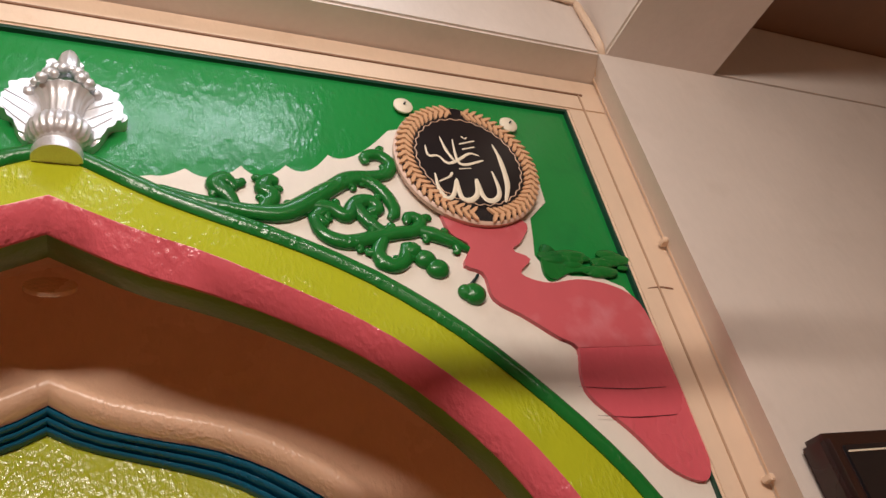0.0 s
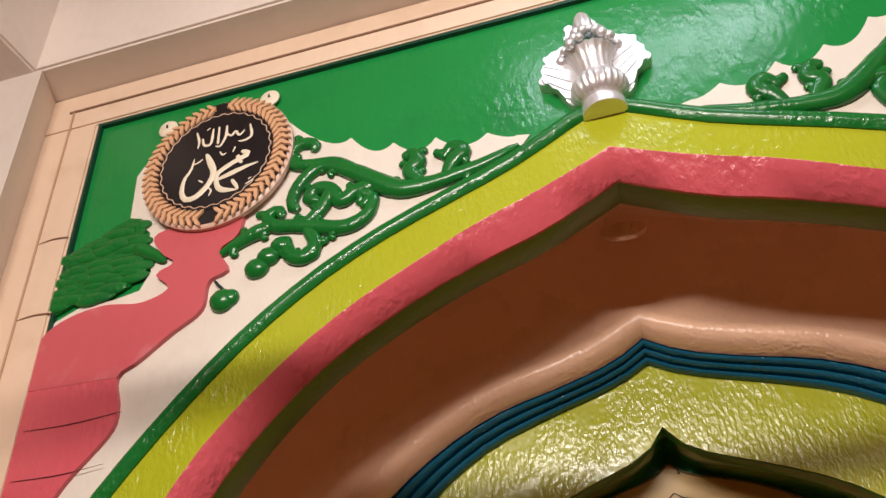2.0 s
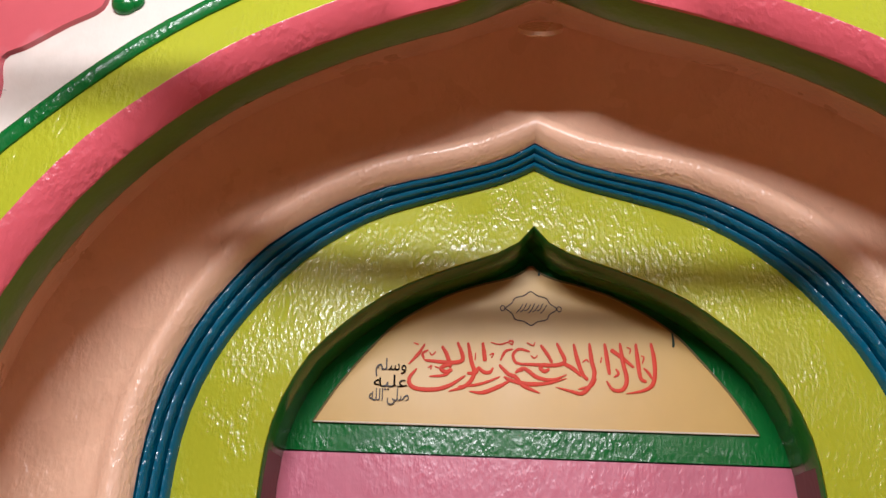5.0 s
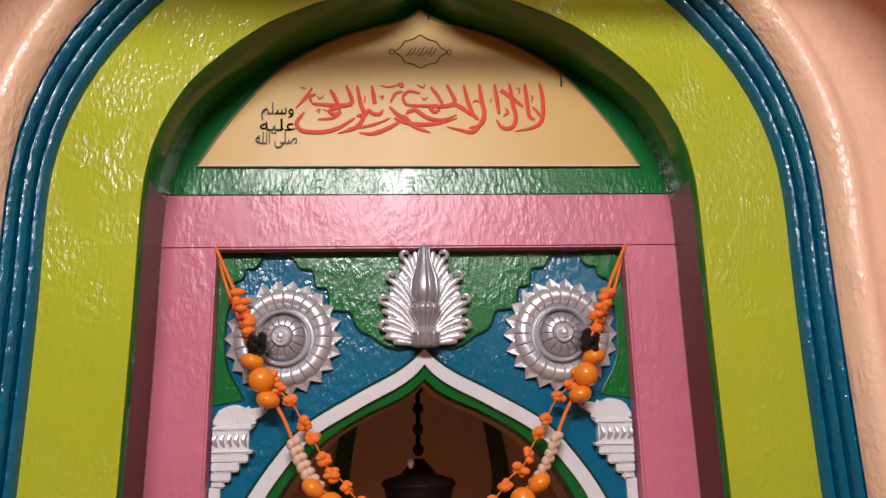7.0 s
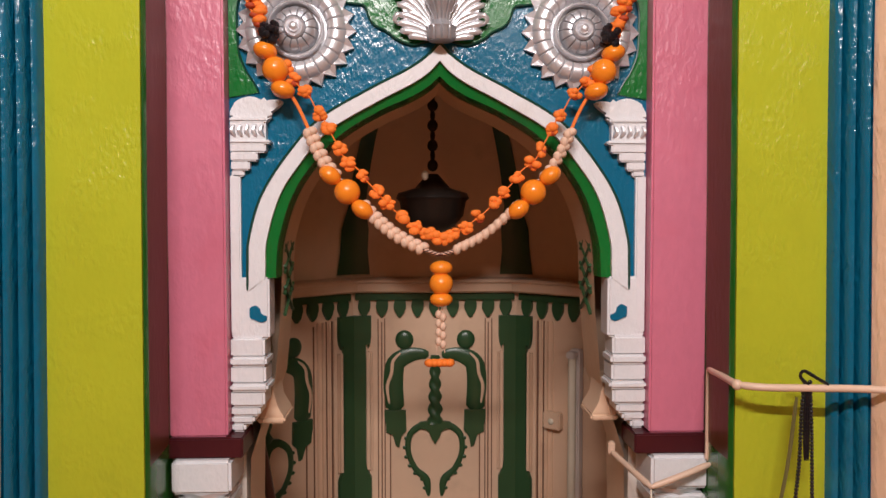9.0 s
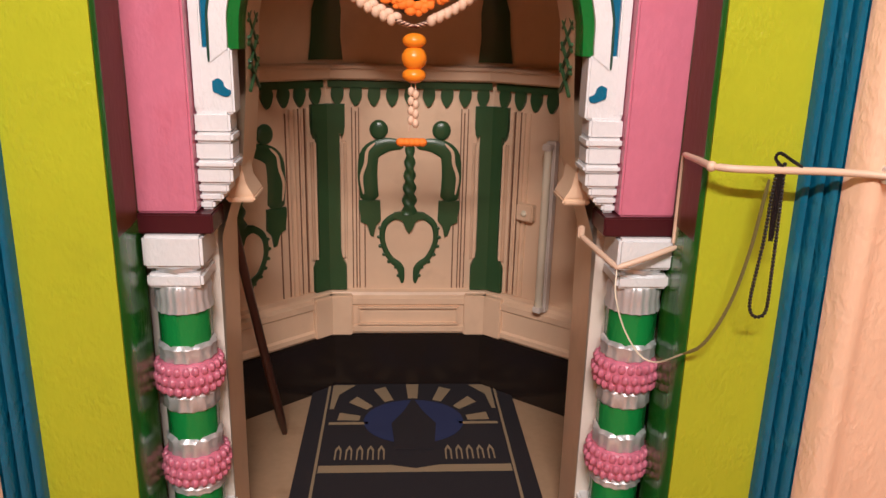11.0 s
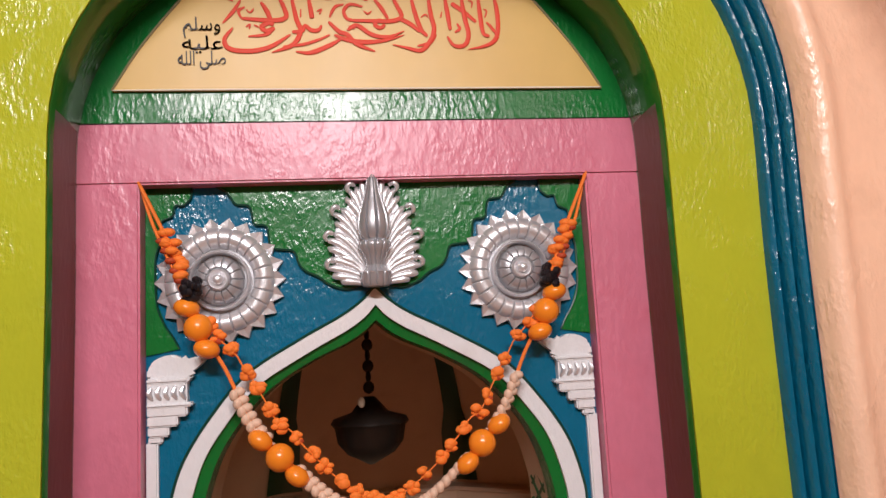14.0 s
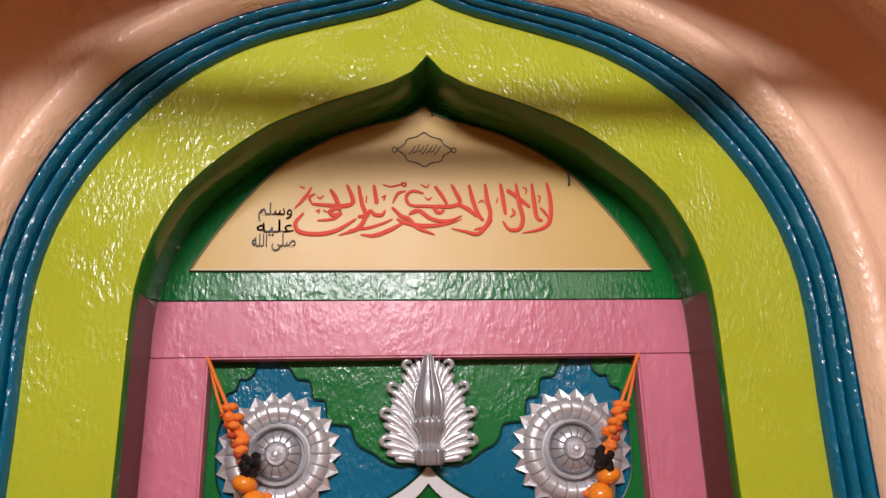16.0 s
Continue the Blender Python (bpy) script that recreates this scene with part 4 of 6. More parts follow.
for pts, rad in (
        ([(0.127, 2.120), (0.131, 2.080), (0.136, 2.053), (0.127, 2.028), (0.108, 2.009), (0.082, 2.014), (0.053, 2.021)], [0.0030, 0.0046, 0.0046, 0.0046, 0.0044, 0.0030, 0.0010]),
        ([(0.093, 2.118), (0.101, 2.080), (0.111, 2.051), (0.122, 2.038)], [0.0028, 0.0046, 0.0046, 0.0034]),
        ([(0.070, 2.074), (0.090, 2.063), (0.108, 2.047)], [0.0044, 0.0046, 0.0030]),
        ([(0.111, 2.077), (0.120, 2.083), (0.125, 2.077)], [0.0012, 0.0018, 0.0012]),
        ([(0.140, 2.042), (0.128, 2.026), (0.101, 2.018)], [0.0016, 0.0030, 0.0030, 0.0016])):
    part("letter_stroke", tubed([(x, TY - 0.0002 * len(pts), z) for x, z in pts], rad, seg=6, n=26, flat=0.2), RED_INK, text)
for pts, rad in (
        ([(0.056, 2.119), (0.065, 2.100), (0.073, 2.078), (0.053, 2.069), (0.020, 2.069), (-0.026, 2.070)], [0.0030, 0.0044, 0.0044, 0.0040, 0.0034, 0.0030]),
        ([(0.021, 2.114), (0.035, 2.094), (0.046, 2.074)], [0.0030, 0.0042, 0.0030]),
        ([(-0.002, 2.098), (-0.026, 2.103), (-0.039, 2.090), (-0.034, 2.074), (-0.022, 2.070)], [0.0020, 0.0030, 0.0034, 0.0034, 0.0030]),
        ([(-0.039, 2.103), (-0.056, 2.097), (-0.067, 2.076)], [0.0016, 0.0030, 0.0030, 0.0016]),
        ([(-0.001, 2.090), (0.007, 2.084), (0.015, 2.090)], [0.0012, 0.0018, 0.0012]),
        ([(-0.009, 2.118), (0.005, 2.112), (0.009, 2.120)], [0.0012, 0.0018, 0.0012]),
        ([(-0.088, 2.117), (-0.067, 2.113), (-0.039, 2.123)], [0.0012, 0.0018, 0.0012]),
        ([(-0.049, 2.123), (-0.039, 2.119), (-0.042, 2.113), (-0.049, 2.117)], [0.0012, 0.0018, 0.0012])):
    part("letter_stroke", tubed([(x, TY - 0.0002 * len(pts), z) for x, z in pts], rad, seg=6, n=26, flat=0.2), RED_INK, text)
for pts, rad in (
        ([(0.077, 2.049), (0.047, 2.037), (0.014, 2.041), (-0.015, 2.060), (-0.034, 2.050)], [0.0010, 0.0034, 0.0042, 0.0044, 0.0030]),
        ([(0.039, 2.066), (0.029, 2.070), (0.020, 2.062), (0.030, 2.055), (0.040, 2.061)], [0.0034, 0.0040, 0.0040, 0.0040, 0.0030]),
        ([(-0.069, 2.067), (-0.049, 2.047), (-0.034, 2.041), (-0.016, 2.022), (0.019, 2.007)], [0.0030, 0.0044, 0.0046, 0.0040, 0.0015]),
        ([(0.077, 2.041), (0.041, 2.030), (-0.002, 2.026), (-0.040, 2.032), (-0.059, 2.041)], [0.0010, 0.0030, 0.0046, 0.0046, 0.0030]),
        ([(-0.031, 2.059), (-0.022, 2.054), (-0.014, 2.060)], [0.0012, 0.0018, 0.0012])):
    part("letter_stroke", tubed([(x, TY - 0.0002 * len(pts), z) for x, z in pts], rad, seg=6, n=26, flat=0.2), RED_INK, text)
for pts, rad in (
        ([(-0.040, 2.037), (-0.067, 2.020), (-0.104, 2.005), (-0.133, 2.007)], [0.0020, 0.0044, 0.0046, 0.0015]),
        ([(-0.082, 2.060), (-0.089, 2.050), (-0.103, 2.050), (-0.114, 2.059), (-0.120, 2.048), (-0.139, 2.046)], [0.0020, 0.0040, 0.0040, 0.0036, 0.0040, 0.0030]),
        ([(-0.138, 2.115), (-0.130, 2.073), (-0.123, 2.047), (-0.139, 2.020), (-0.178, 2.005)], [0.0030, 0.0046, 0.0046, 0.0044, 0.0012]),
        ([(-0.067, 2.041), (-0.088, 2.031), (-0.120, 2.021), (-0.157, 2.017)], [0.0016, 0.0030, 0.0030, 0.0016]),
        ([(-0.091, 2.088), (-0.082, 2.092), (-0.086, 2.082)], [0.0012, 0.0018, 0.0012]),
        ([(-0.121, 2.093), (-0.122, 2.076)], [0.0012, 0.0018])):
    part("letter_stroke", tubed([(x, TY - 0.0002 * len(pts), z) for x, z in pts], rad, seg=6, n=26, flat=0.2), RED_INK, text)
for pts, rad in (
        ([(-0.173, 2.060), (-0.182, 2.064), (-0.196, 2.056), (-0.186, 2.048), (-0.171, 2.054)], [0.0040, 0.0044, 0.0044, 0.0044, 0.0040]),
        ([(-0.171, 2.054), (-0.187, 2.041), (-0.221, 2.037)], [0.0016, 0.0030, 0.0030, 0.0016]),
        ([(-0.249, 2.054), (-0.265, 2.031), (-0.255, 2.012), (-0.215, 2.008), (-0.179, 2.017), (-0.142, 2.041)], [0.0020, 0.0046, 0.0046, 0.0046, 0.0040, 0.0020]),
        ([(-0.106, 2.116), (-0.103, 2.096), (-0.100, 2.074)], [0.0028, 0.0046, 0.0046]),
        ([(-0.162, 2.116), (-0.152, 2.093), (-0.150, 2.075), (-0.174, 2.069), (-0.233, 2.073)], [0.0030, 0.0046, 0.0046, 0.0040, 0.0030]),
        ([(-0.196, 2.106), (-0.186, 2.090), (-0.179, 2.072)], [0.0028, 0.0046, 0.0046]),
        ([(-0.234, 2.110), (-0.247, 2.088), (-0.268, 2.063)], [0.0020, 0.0040, 0.0015]),
        ([(-0.233, 2.073), (-0.238, 2.088), (-0.226, 2.096)], [0.0016, 0.0030, 0.0030, 0.0016]),
        ([(-0.223, 2.091), (-0.217, 2.085), (-0.209, 2.093)], [0.0012, 0.0018, 0.0012]),
        ([(-0.259, 2.112), (-0.248, 2.108)], [0.0012, 0.0018]),
        ([(-0.225, 2.056), (-0.217, 2.061), (-0.219, 2.052)], [0.0012, 0.0018, 0.0012]),
        ([(-0.210, 2.060), (-0.201, 2.056)], [0.0012, 0.0018])):
    part("letter_stroke", tubed([(x, TY - 0.0002 * len(pts), z) for x, z in pts], rad, seg=6, n=26, flat=0.2), RED_INK, text)
lettering("word", "\uFEEA\uFEE0\uFEDF\uFE8D \uFEF0\uFEE0\uFEBB", -0.350, -0.263, 1.972, 2.008, TY, BLACK_INK, text)
lettering("word", "\uFEEA\uFEF4\uFEE0\uFECB", -0.342, -0.268, 2.004, 2.038, TY, BLACK_INK, text)
lettering("word", "\uFEE2\uFEE0\uFEB3\uFEED", -0.340, -0.272, 2.034, 2.075, TY, BLACK_INK, text)
seal = thing("painted_seal", "small dark line-drawn seal with lobed outline", "emblem", (0, TY, 2.197))
lobes = [(-0.058, 2.197), (-0.042, 2.210), (-0.035, 2.222), (-0.015, 2.228), (0.0, 2.238), (0.015, 2.228), (0.035, 2.222), (0.042, 2.210), (0.058, 2.197), (0.042, 2.185), (0.035, 2.172), (0.015, 2.167), (0.0, 2.158), (-0.015, 2.167), (-0.035, 2.172), (-0.042, 2.185), (-0.058, 2.197)]
part("outline", tubed([(x, TY, z) for x, z in lobes], [0.0013], seg=5, n=70, flat=0.4), BLACK_INK, seal)
for s in (-1, 1):
    knob = [(s * (0.063 + 0.005 * math.cos(a)), TY, 2.197 + 0.006 * math.sin(a)) for a in [2 * math.pi * k / 12 for k in range(13)]]
    part("side_knob", tubed(knob, [0.0012], seg=5, n=26, flat=0.4), BLACK_INK, seal)
for k in range(7):
    x = -0.027 + 0.009 * k
    part("plain_bar", tubed([(x - 0.006, TY, 2.186 + 0.003 * (k % 3)), (x + 0.002, TY, 2.195), (x + 0.009, TY, 2.207 + 0.003 * (k % 2))], [0.0011], seg=5, flat=0.4), BLACK_INK, seal)
for x, z, l in ((0.307, 2.148, 0.032), (0.018, 2.292, 0.016), (0.105, 2.262, 0.010), (-0.372, 2.150, 0.012)):
    part("paint_drip", tubed([(x, TYMP_Y - 0.009, z), (x + 0.001, TYMP_Y - 0.011, z - l * 0.6), (x, TYMP_Y - 0.010, z - l)], [0.002, 0.002, 0.003], seg=6), LINE_GREEN, tymp_wall)

# ---- doorway panel: green cartouches, rosettes, palmette, capitals ----
half = [(0.292, 1.757), (0.270, 1.742), (0.256, 1.722), (0.232, 1.718), (0.226, 1.700), (0.222, 1.682), (0.200, 1.678), (0.196, 1.655), (0.192, 1.636), (0.172, 1.632), (0.150, 1.628), (0.142, 1.606), (0.130, 1.590), (0.106, 1.578), (0.085, 1.562), (0.055, 1.552), (0.030, 1.556), (0.0, 1.562)]
cart = [(-x, z) for x, z in half] + list(reversed(half))[1:]
part("green_cartouche", plate(cart, -0.005, 0.002, 0.001), GREEN, panel, "green painted cusped field")
part("cartouche_line", tubed([(x, -0.006, z) for x, z in cart], [0.0022], seg=5, n=120), LINE_GREEN, panel)
for s in (-1, 1):
    corner = [(0.42, 1.757), (0.335, 1.757), (0.338, 1.735), (0.352, 1.722), (0.366, 1.722), (0.372, 1.702), (0.392, 1.69), (0.392, 1.655), (0.402, 1.62), (0.400, 1.54), (0.386, 1.50), (0.372, 1.478), (0.36, 1.455), (0.42, 1.445)]
    b = plate(corner, -0.005, 0.002, 0.001)
    part("green_corner", mirror(b) if s < 0 else b, GREEN, panel)
    part("corner_line", tubed([(s * x, -0.006, z) for x, z in corner[1:-1]], [0.002], seg=5, n=60), LINE_GREEN, panel)


def rosette(x, z, label):
    r = thing("rosette", label, "rosette", (x, -0.004, z), group="silver rosettes")
    T = Matrix.Translation((x, -0.004, z))
    for k in range(22):
        a = 2 * math.pi * k / 22
        reach, rise, half = 0.119, 0.013, 0.142
        b = bmesh.new()

        def at(rad, d, h):
            return b.verts.new((x + rad * math.cos(a + d), -0.004 - h, z + rad * math.sin(a + d)))
        tip, mid, root = at(reach, 0, 0.004), at(0.104, 0, rise - 0.005), at(0.090, 0, rise)
        sides = [(at(0.103, d, rise), at(0.090, d * 1.15, rise + 0.002), at(0.103, d * 1.05, 0.0), at(0.090, d * 1.2, 0.0)) for d in (-half, half)]
        foot = at(reach + 0.001, 0, 0.0)
        for o, e, o0, e0 in sides:
            for q in ((tip, o, mid), (o, e, root, mid), (tip, foot, o0, o), (o, o0, e0, e)):
                b.faces.new(q)
        part("petal", b, SILVER, r, smooth=False)
    part("back_disc", moved(lathe([(0.092, 0.0), (0.091, 0.005), (0.02, 0.0052)], 48, axis="y"), T), SHADED_SILVER, r)
    part("outer_ring", moved(lathe([(0.100, 0.0), (0.0995, 0.012), (0.096, 0.020), (0.089, 0.026), (0.079, 0.029), (0.070, 0.026), (0.064, 0.018), (0.060, 0.004)], 432, axis="y", ripple=0.008, waves=24, sharp=True), T), SILVER, r)
    part("plain_ring", moved(lathe([(0.0565, 0.004), (0.056, 0.022), (0.053, 0.026), (0.050, 0.023), (0.0485, 0.004)], 96, axis="y"), T), SILVER, r)
    part("dome", moved(lathe([(0.0450, 0.004), (0.0445, 0.016), (0.041, 0.026), (0.033, 0.033), (0.024, 0.034), (0.020, 0.028)], 240, axis="y", ripple=0.006, waves=14, sharp=True), T), SHADED_SILVER, r)
    part("boss", moved(lathe([(0.021, 0.024), (0.020, 0.036), (0.017, 0.040), (0.013, 0.038), (0.010, 0.034), (0.009, 0.042), (0.006, 0.047), (0.002, 0.048)], 32, axis="y"), T), SILVER, r)
    return r


ros = rosette(-0.285, 1.577, "silver painted plaster rosette with pointed petals")
copy_thing(ros, Matrix.Translation((0.283, -0.004, 1.577)))

palm = thing("palmette", "silver painted plaster palmette with curled leaves", "ornament", (0.002, -0.006, 1.56))
PX = Matrix.Translation((0.002, -0.036, 0))
part("pot", moved(lathe([(0.024, 1.552), (0.029, 1.558), (0.028, 1.572), (0.031, 1.578), (0.022, 1.584), (0.017, 1.592)], 120, ripple=0.003, waves=12, sharp=True), PX), SHADED_SILVER, palm)
part("cup", moved(lathe([(0.017, 1.590), (0.019, 1.604), (0.026, 1.618), (0.032, 1.628), (0.031, 1.635), (0.023, 1.640)], 120, ripple=0.004, waves=12, sharp=True), PX), SHADED_SILVER, palm)
part("spire", moved(lathe([(0.020, 1.636), (0.028, 1.648), (0.032, 1.664), (0.029, 1.688), (0.021, 1.712), (0.014, 1.734), (0.012, 1.752), (0.006, 1.766)], 120, ripple=0.008, waves=9, sharp=True), PX), SHADED_SILVER, palm)
acanthus = [(x * 0.88, z) for x, z in [(0.0, 1.556), (0.05, 1.562), (0.084, 1.572), (0.090, 1.590), (0.078, 1.604), (0.090, 1.618), (0.090, 1.634), (0.076, 1.644), (0.084, 1.655), (0.080, 1.670), (0.066, 1.678), (0.070, 1.692), (0.062, 1.702), (0.050, 1.706), (0.052, 1.720), (0.042, 1.728), (0.032, 1.730), (0.028, 1.746), (0.016, 1.757), (0.0, 1.762)]]
part("leaf_back", plate([(0.002 - x, z) for x, z in acanthus] + [(0.002 + x, z) for x, z in reversed(acanthus[1:-1])], -0.020, 0.0, 0.004), SHADED_SILVER, palm)
for s in (-1, 1):
    # three scalloped lobes a side, each a fan of fingers with one curled end
    for base, tips in (((0.016, 1.558), ((0.070, 1.566), (0.088, 1.576), (0.097, 1.592), (0.092, 1.608), (0.074, 1.612))), ((0.016, 1.572), ((0.080, 1.622), (0.096, 1.628), (0.098, 1.645), (0.084, 1.656), (0.066, 1.650))), ((0.015, 1.600), ((0.066, 1.668), (0.080, 1.676), (0.082, 1.694), (0.066, 1.702), (0.050, 1.692))), ((0.012, 1.640), ((0.044, 1.712), (0.056, 1.722), (0.048, 1.738), (0.034, 1.742), (0.022, 1.756)))):
        lobe = None
        for k, (ex, ez) in enumerate(tips):
            sx, sz = base[0], base[1] + 0.006 * k
            lift = (0.014, 0.020, 0.024, 0.019, 0.014)[k]
            ex *= 0.88
            mx, mz = sx + (ex - sx) * 0.40, sz + (ez - sz) * 0.58
            b = tubed([(sx, -0.020, sz), (mx, -0.020, mz), (sx + (ex - sx) * 0.80, -0.021, sz + (ez - sz) * 0.92), (ex, -0.018, ez), (ex - 0.003, -0.012, ez + 0.005)], [0.003, 0.0048, 0.0066, 0.0072, 0.004], seg=8, n=18, flat=0.7)
            for q in b.verts:
                q.co.x = 0.002 + s * q.co.x
            if lobe is None:
                lobe = part("leaf", b, SILVER, palm)
            else:
                part("finger", b, SILVER, lobe)
        cx_, cz_ = tips[2][0] * 0.88, tips[2][1]
        part("curl", moved(tubed([(0.002 + s * (cx_ - 0.010), -0.022, cz_ + 0.010), (0.002 + s * (cx_ - 0.001), -0.026, cz_ + 0.014), (0.002 + s * (cx_ + 0.006), -0.024, cz_ + 0.006), (0.002 + s * (cx_ + 0.002), -0.022, cz_ - 0.003)], [0.004, 0.005, 0.005, 0.003], seg=8, n=12), Matrix.Identity(4)), SILVER, lobe)

for s in (-1, 1):
    cap = thing("wall_capital", "white painted stepped plaster capital beside the arch", "capital", (s * 0.37, -0.004, 1.36), group="white capitals")
    for x0, x1, z0, z1, d in ((0.345, 0.415, 1.335, 1.405, 0.022), (0.362, 0.415, 1.318, 1.338, 0.020), (0.378, 0.415, 1.300, 1.320, 0.017), (0.390, 0.415, 1.288, 1.302, 0.012), (0.335, 0.415, 1.352, 1.36, 0.026), (0.340, 0.415, 1.395, 1.405, 0.026)):
        part("block", boxed(*sorted((s * x0, s * x1)), -d, 0.004, z0, z1, bevel=0.003), WHITE, cap)
    dome_pts = [(0.415, 1.402), (0.412, 1.425), (0.395, 1.440), (0.37, 1.445), (0.348, 1.437), (0.325, 1.440), (0.312, 1.436), (0.322, 1.424), (0.338, 1.412), (0.34, 1.402)]
    b = plate(curve_outline(dome_pts, 50), -0.02, 0.004, 0.006)
    part("crest", mirror(b) if s < 0 else b, WHITE, cap)
    for k in range(5):
        part("carved_bar", tubed([(s * (0.348 + 0.014 * k), -0.023, 1.366), (s * (0.354 + 0.014 * k), -0.026, 1.378), (s * (0.350 + 0.014 * k), -0.023, 1.390)], [0.003, 0.005, 0.003], seg=6), SILVER, cap)
    pil = thing("wall_pilaster", "white painted plaster pilaster with corbelled foot", "pilaster", (s * 0.37, 0.0, 0.8), group="white pilasters")
    part("shaft", boxed(*sorted((s * 0.398, s * 0.419)), -0.012, 0.05, 0.97, 1.292, bevel=0.003), WHITE, pil)
    part("foot_block", boxed(*sorted((s * 0.343, s * 0.418)), -0.011, 0.05, 0.962, 1.086, bevel=0.004), WHITE, pil)
    part("infill", boxed(*sorted((s * 0.36, s * 0.40)), -0.003, 0.05, 1.04, 1.13), BLUE, pil, "blue painted strip")
    for x0, z0, z1, d in ((0.352, 0.925, 0.966, 0.018), (0.347, 0.908, 0.928, 0.024), (0.350, 0.872, 0.910, 0.020), (0.344, 0.858, 0.874, 0.028), (0.352, 0.826, 0.860, 0.022), (0.362, 0.806, 0.828, 0.018), (0.374, 0.790, 0.808, 0.016), (0.392, 0.773, 0.792, 0.014)):
        part("corbel", boxed(*sorted((s * x0, s * 0.420)), -d, 0.05, z0, z1, bevel=0.005), WHITE, pil)
    drop = [(0.382, 1.025), (0.371, 1.03), (0.362, 1.024), (0.358, 1.012), (0.348, 1.008), (0.350, 0.998), (0.362, 0.996), (0.372, 1.002), (0.381, 1.005)]
    b = plate(curve_outline(drop, 30), -0.014, 0.0, 0.001)
    part("blue_drop", mirror(b) if s < 0 else b, BLUE, pil, "blue painted drop")
    part("bracket", boxed(*sorted((s * 0.325, s * 0.385)), 0.052, 0.16, 0.772, 0.786, bevel=0.004), NICHE, pil)
    b = plate([(0.385, 0.786), (0.328, 0.786), (0.345, 0.815), (0.350, 0.85), (0.385, 0.862)], 0.054, 0.155, 0.002)
    part("bracket_web", mirror(b) if s < 0 else b, NICHE, pil)
    lat = bmesh.new()
    for k in range(4):
        z = 1.0 + 0.045 * k
        for a, c in ((0.07, 0.17), (0.17, 0.07)):
            tube(lat, [(s * 0.326, a, z), (s * 0.326, 0.12, z + 0.03), (s * 0.325, c, z + 0.06)], [0.004], seg=5, n=5)
    part("lattice", lat, NICHE_GREEN, pil, "dark green painted lattice")

# columns under the surround
def column(x):
    c = thing("column", "white, green and pink painted turned column", "column", (x, -0.005, 0.0), group="doorway columns")
    T = Matrix.Translation((x, -0.005, 0))
    for n, z0, z1, w in (("abacus", 0.664, 0.731, 0.058), ("step", 0.622, 0.652, 0.055), ("plinth", -0.13, 0.06, 0.068)):
        part(n, boxed(x - w, x + w, -0.005 - w, -0.005 + w, z0, z1, bevel=0.006), WHITE, c)
    part("leaf_row", moved(lathe([(0.048, 0.650), (0.056, 0.654), (0.057, 0.662), (0.050, 0.666)], 8), T), SILVER, c)
    part("flutes", moved(lathe([(0.052, 0.622), (0.056, 0.612), (0.054, 0.590), (0.058, 0.566), (0.050, 0.565)], 80, ripple=0.03, waves=20), T), SILVER, c)
    seg = Matrix.Rotation(math.pi / 8, 4, "Z")
    for z0, z1 in ((0.492, 0.568), (0.275, 0.342), (0.07, 0.14)):
        part("green_drum", moved(lathe([(0.054, z0), (0.054, z1)], 8), T @ seg), GREEN_PLAIN, c, "green octagonal drum")
    for z0, z1 in ((0.452, 0.494), (0.340, 0.385), (0.232, 0.278), (0.138, 0.165)):
        part("collar", moved(lathe([(0.052, z0), (0.058, z0 + 0.006), (0.056, z0 + 0.5 * (z1 - z0)), (0.059, z1 - 0.008), (0.052, z1)], 64, ripple=0.03, waves=14), T), SILVER, c)
    for z in (0.418, 0.20):
        ring = lathe([(0.052, z - 0.040), (0.064, z - 0.028), (0.069, z), (0.064, z + 0.028), (0.052, z + 0.038)], 48)
        for k in range(3):
            for j in range(22):
                a = 2 * math.pi * (j + 0.5 * (k % 2)) / 22
                rr = 0.068 if k == 1 else 0.064
                ball(ring, (rr * math.cos(a), rr * math.sin(a), z - 0.022 + 0.022 * k), 0.009, (1, 1, 1.2), 6)
        part("pink_ring", moved(ring, T), PINK, c, "pink bead ring")
    return c


col = column(-0.469)
copy_thing(col, Matrix.Translation((0.479, -0.005, 0.0)))
for s in (-1, 1):
    part("jamb_strip", boxed(*sorted((s * 0.407, s * 0.56)), 0.055, 0.198, -0.13, 0.77), SPANDREL, panel, "pale jamb behind the column")

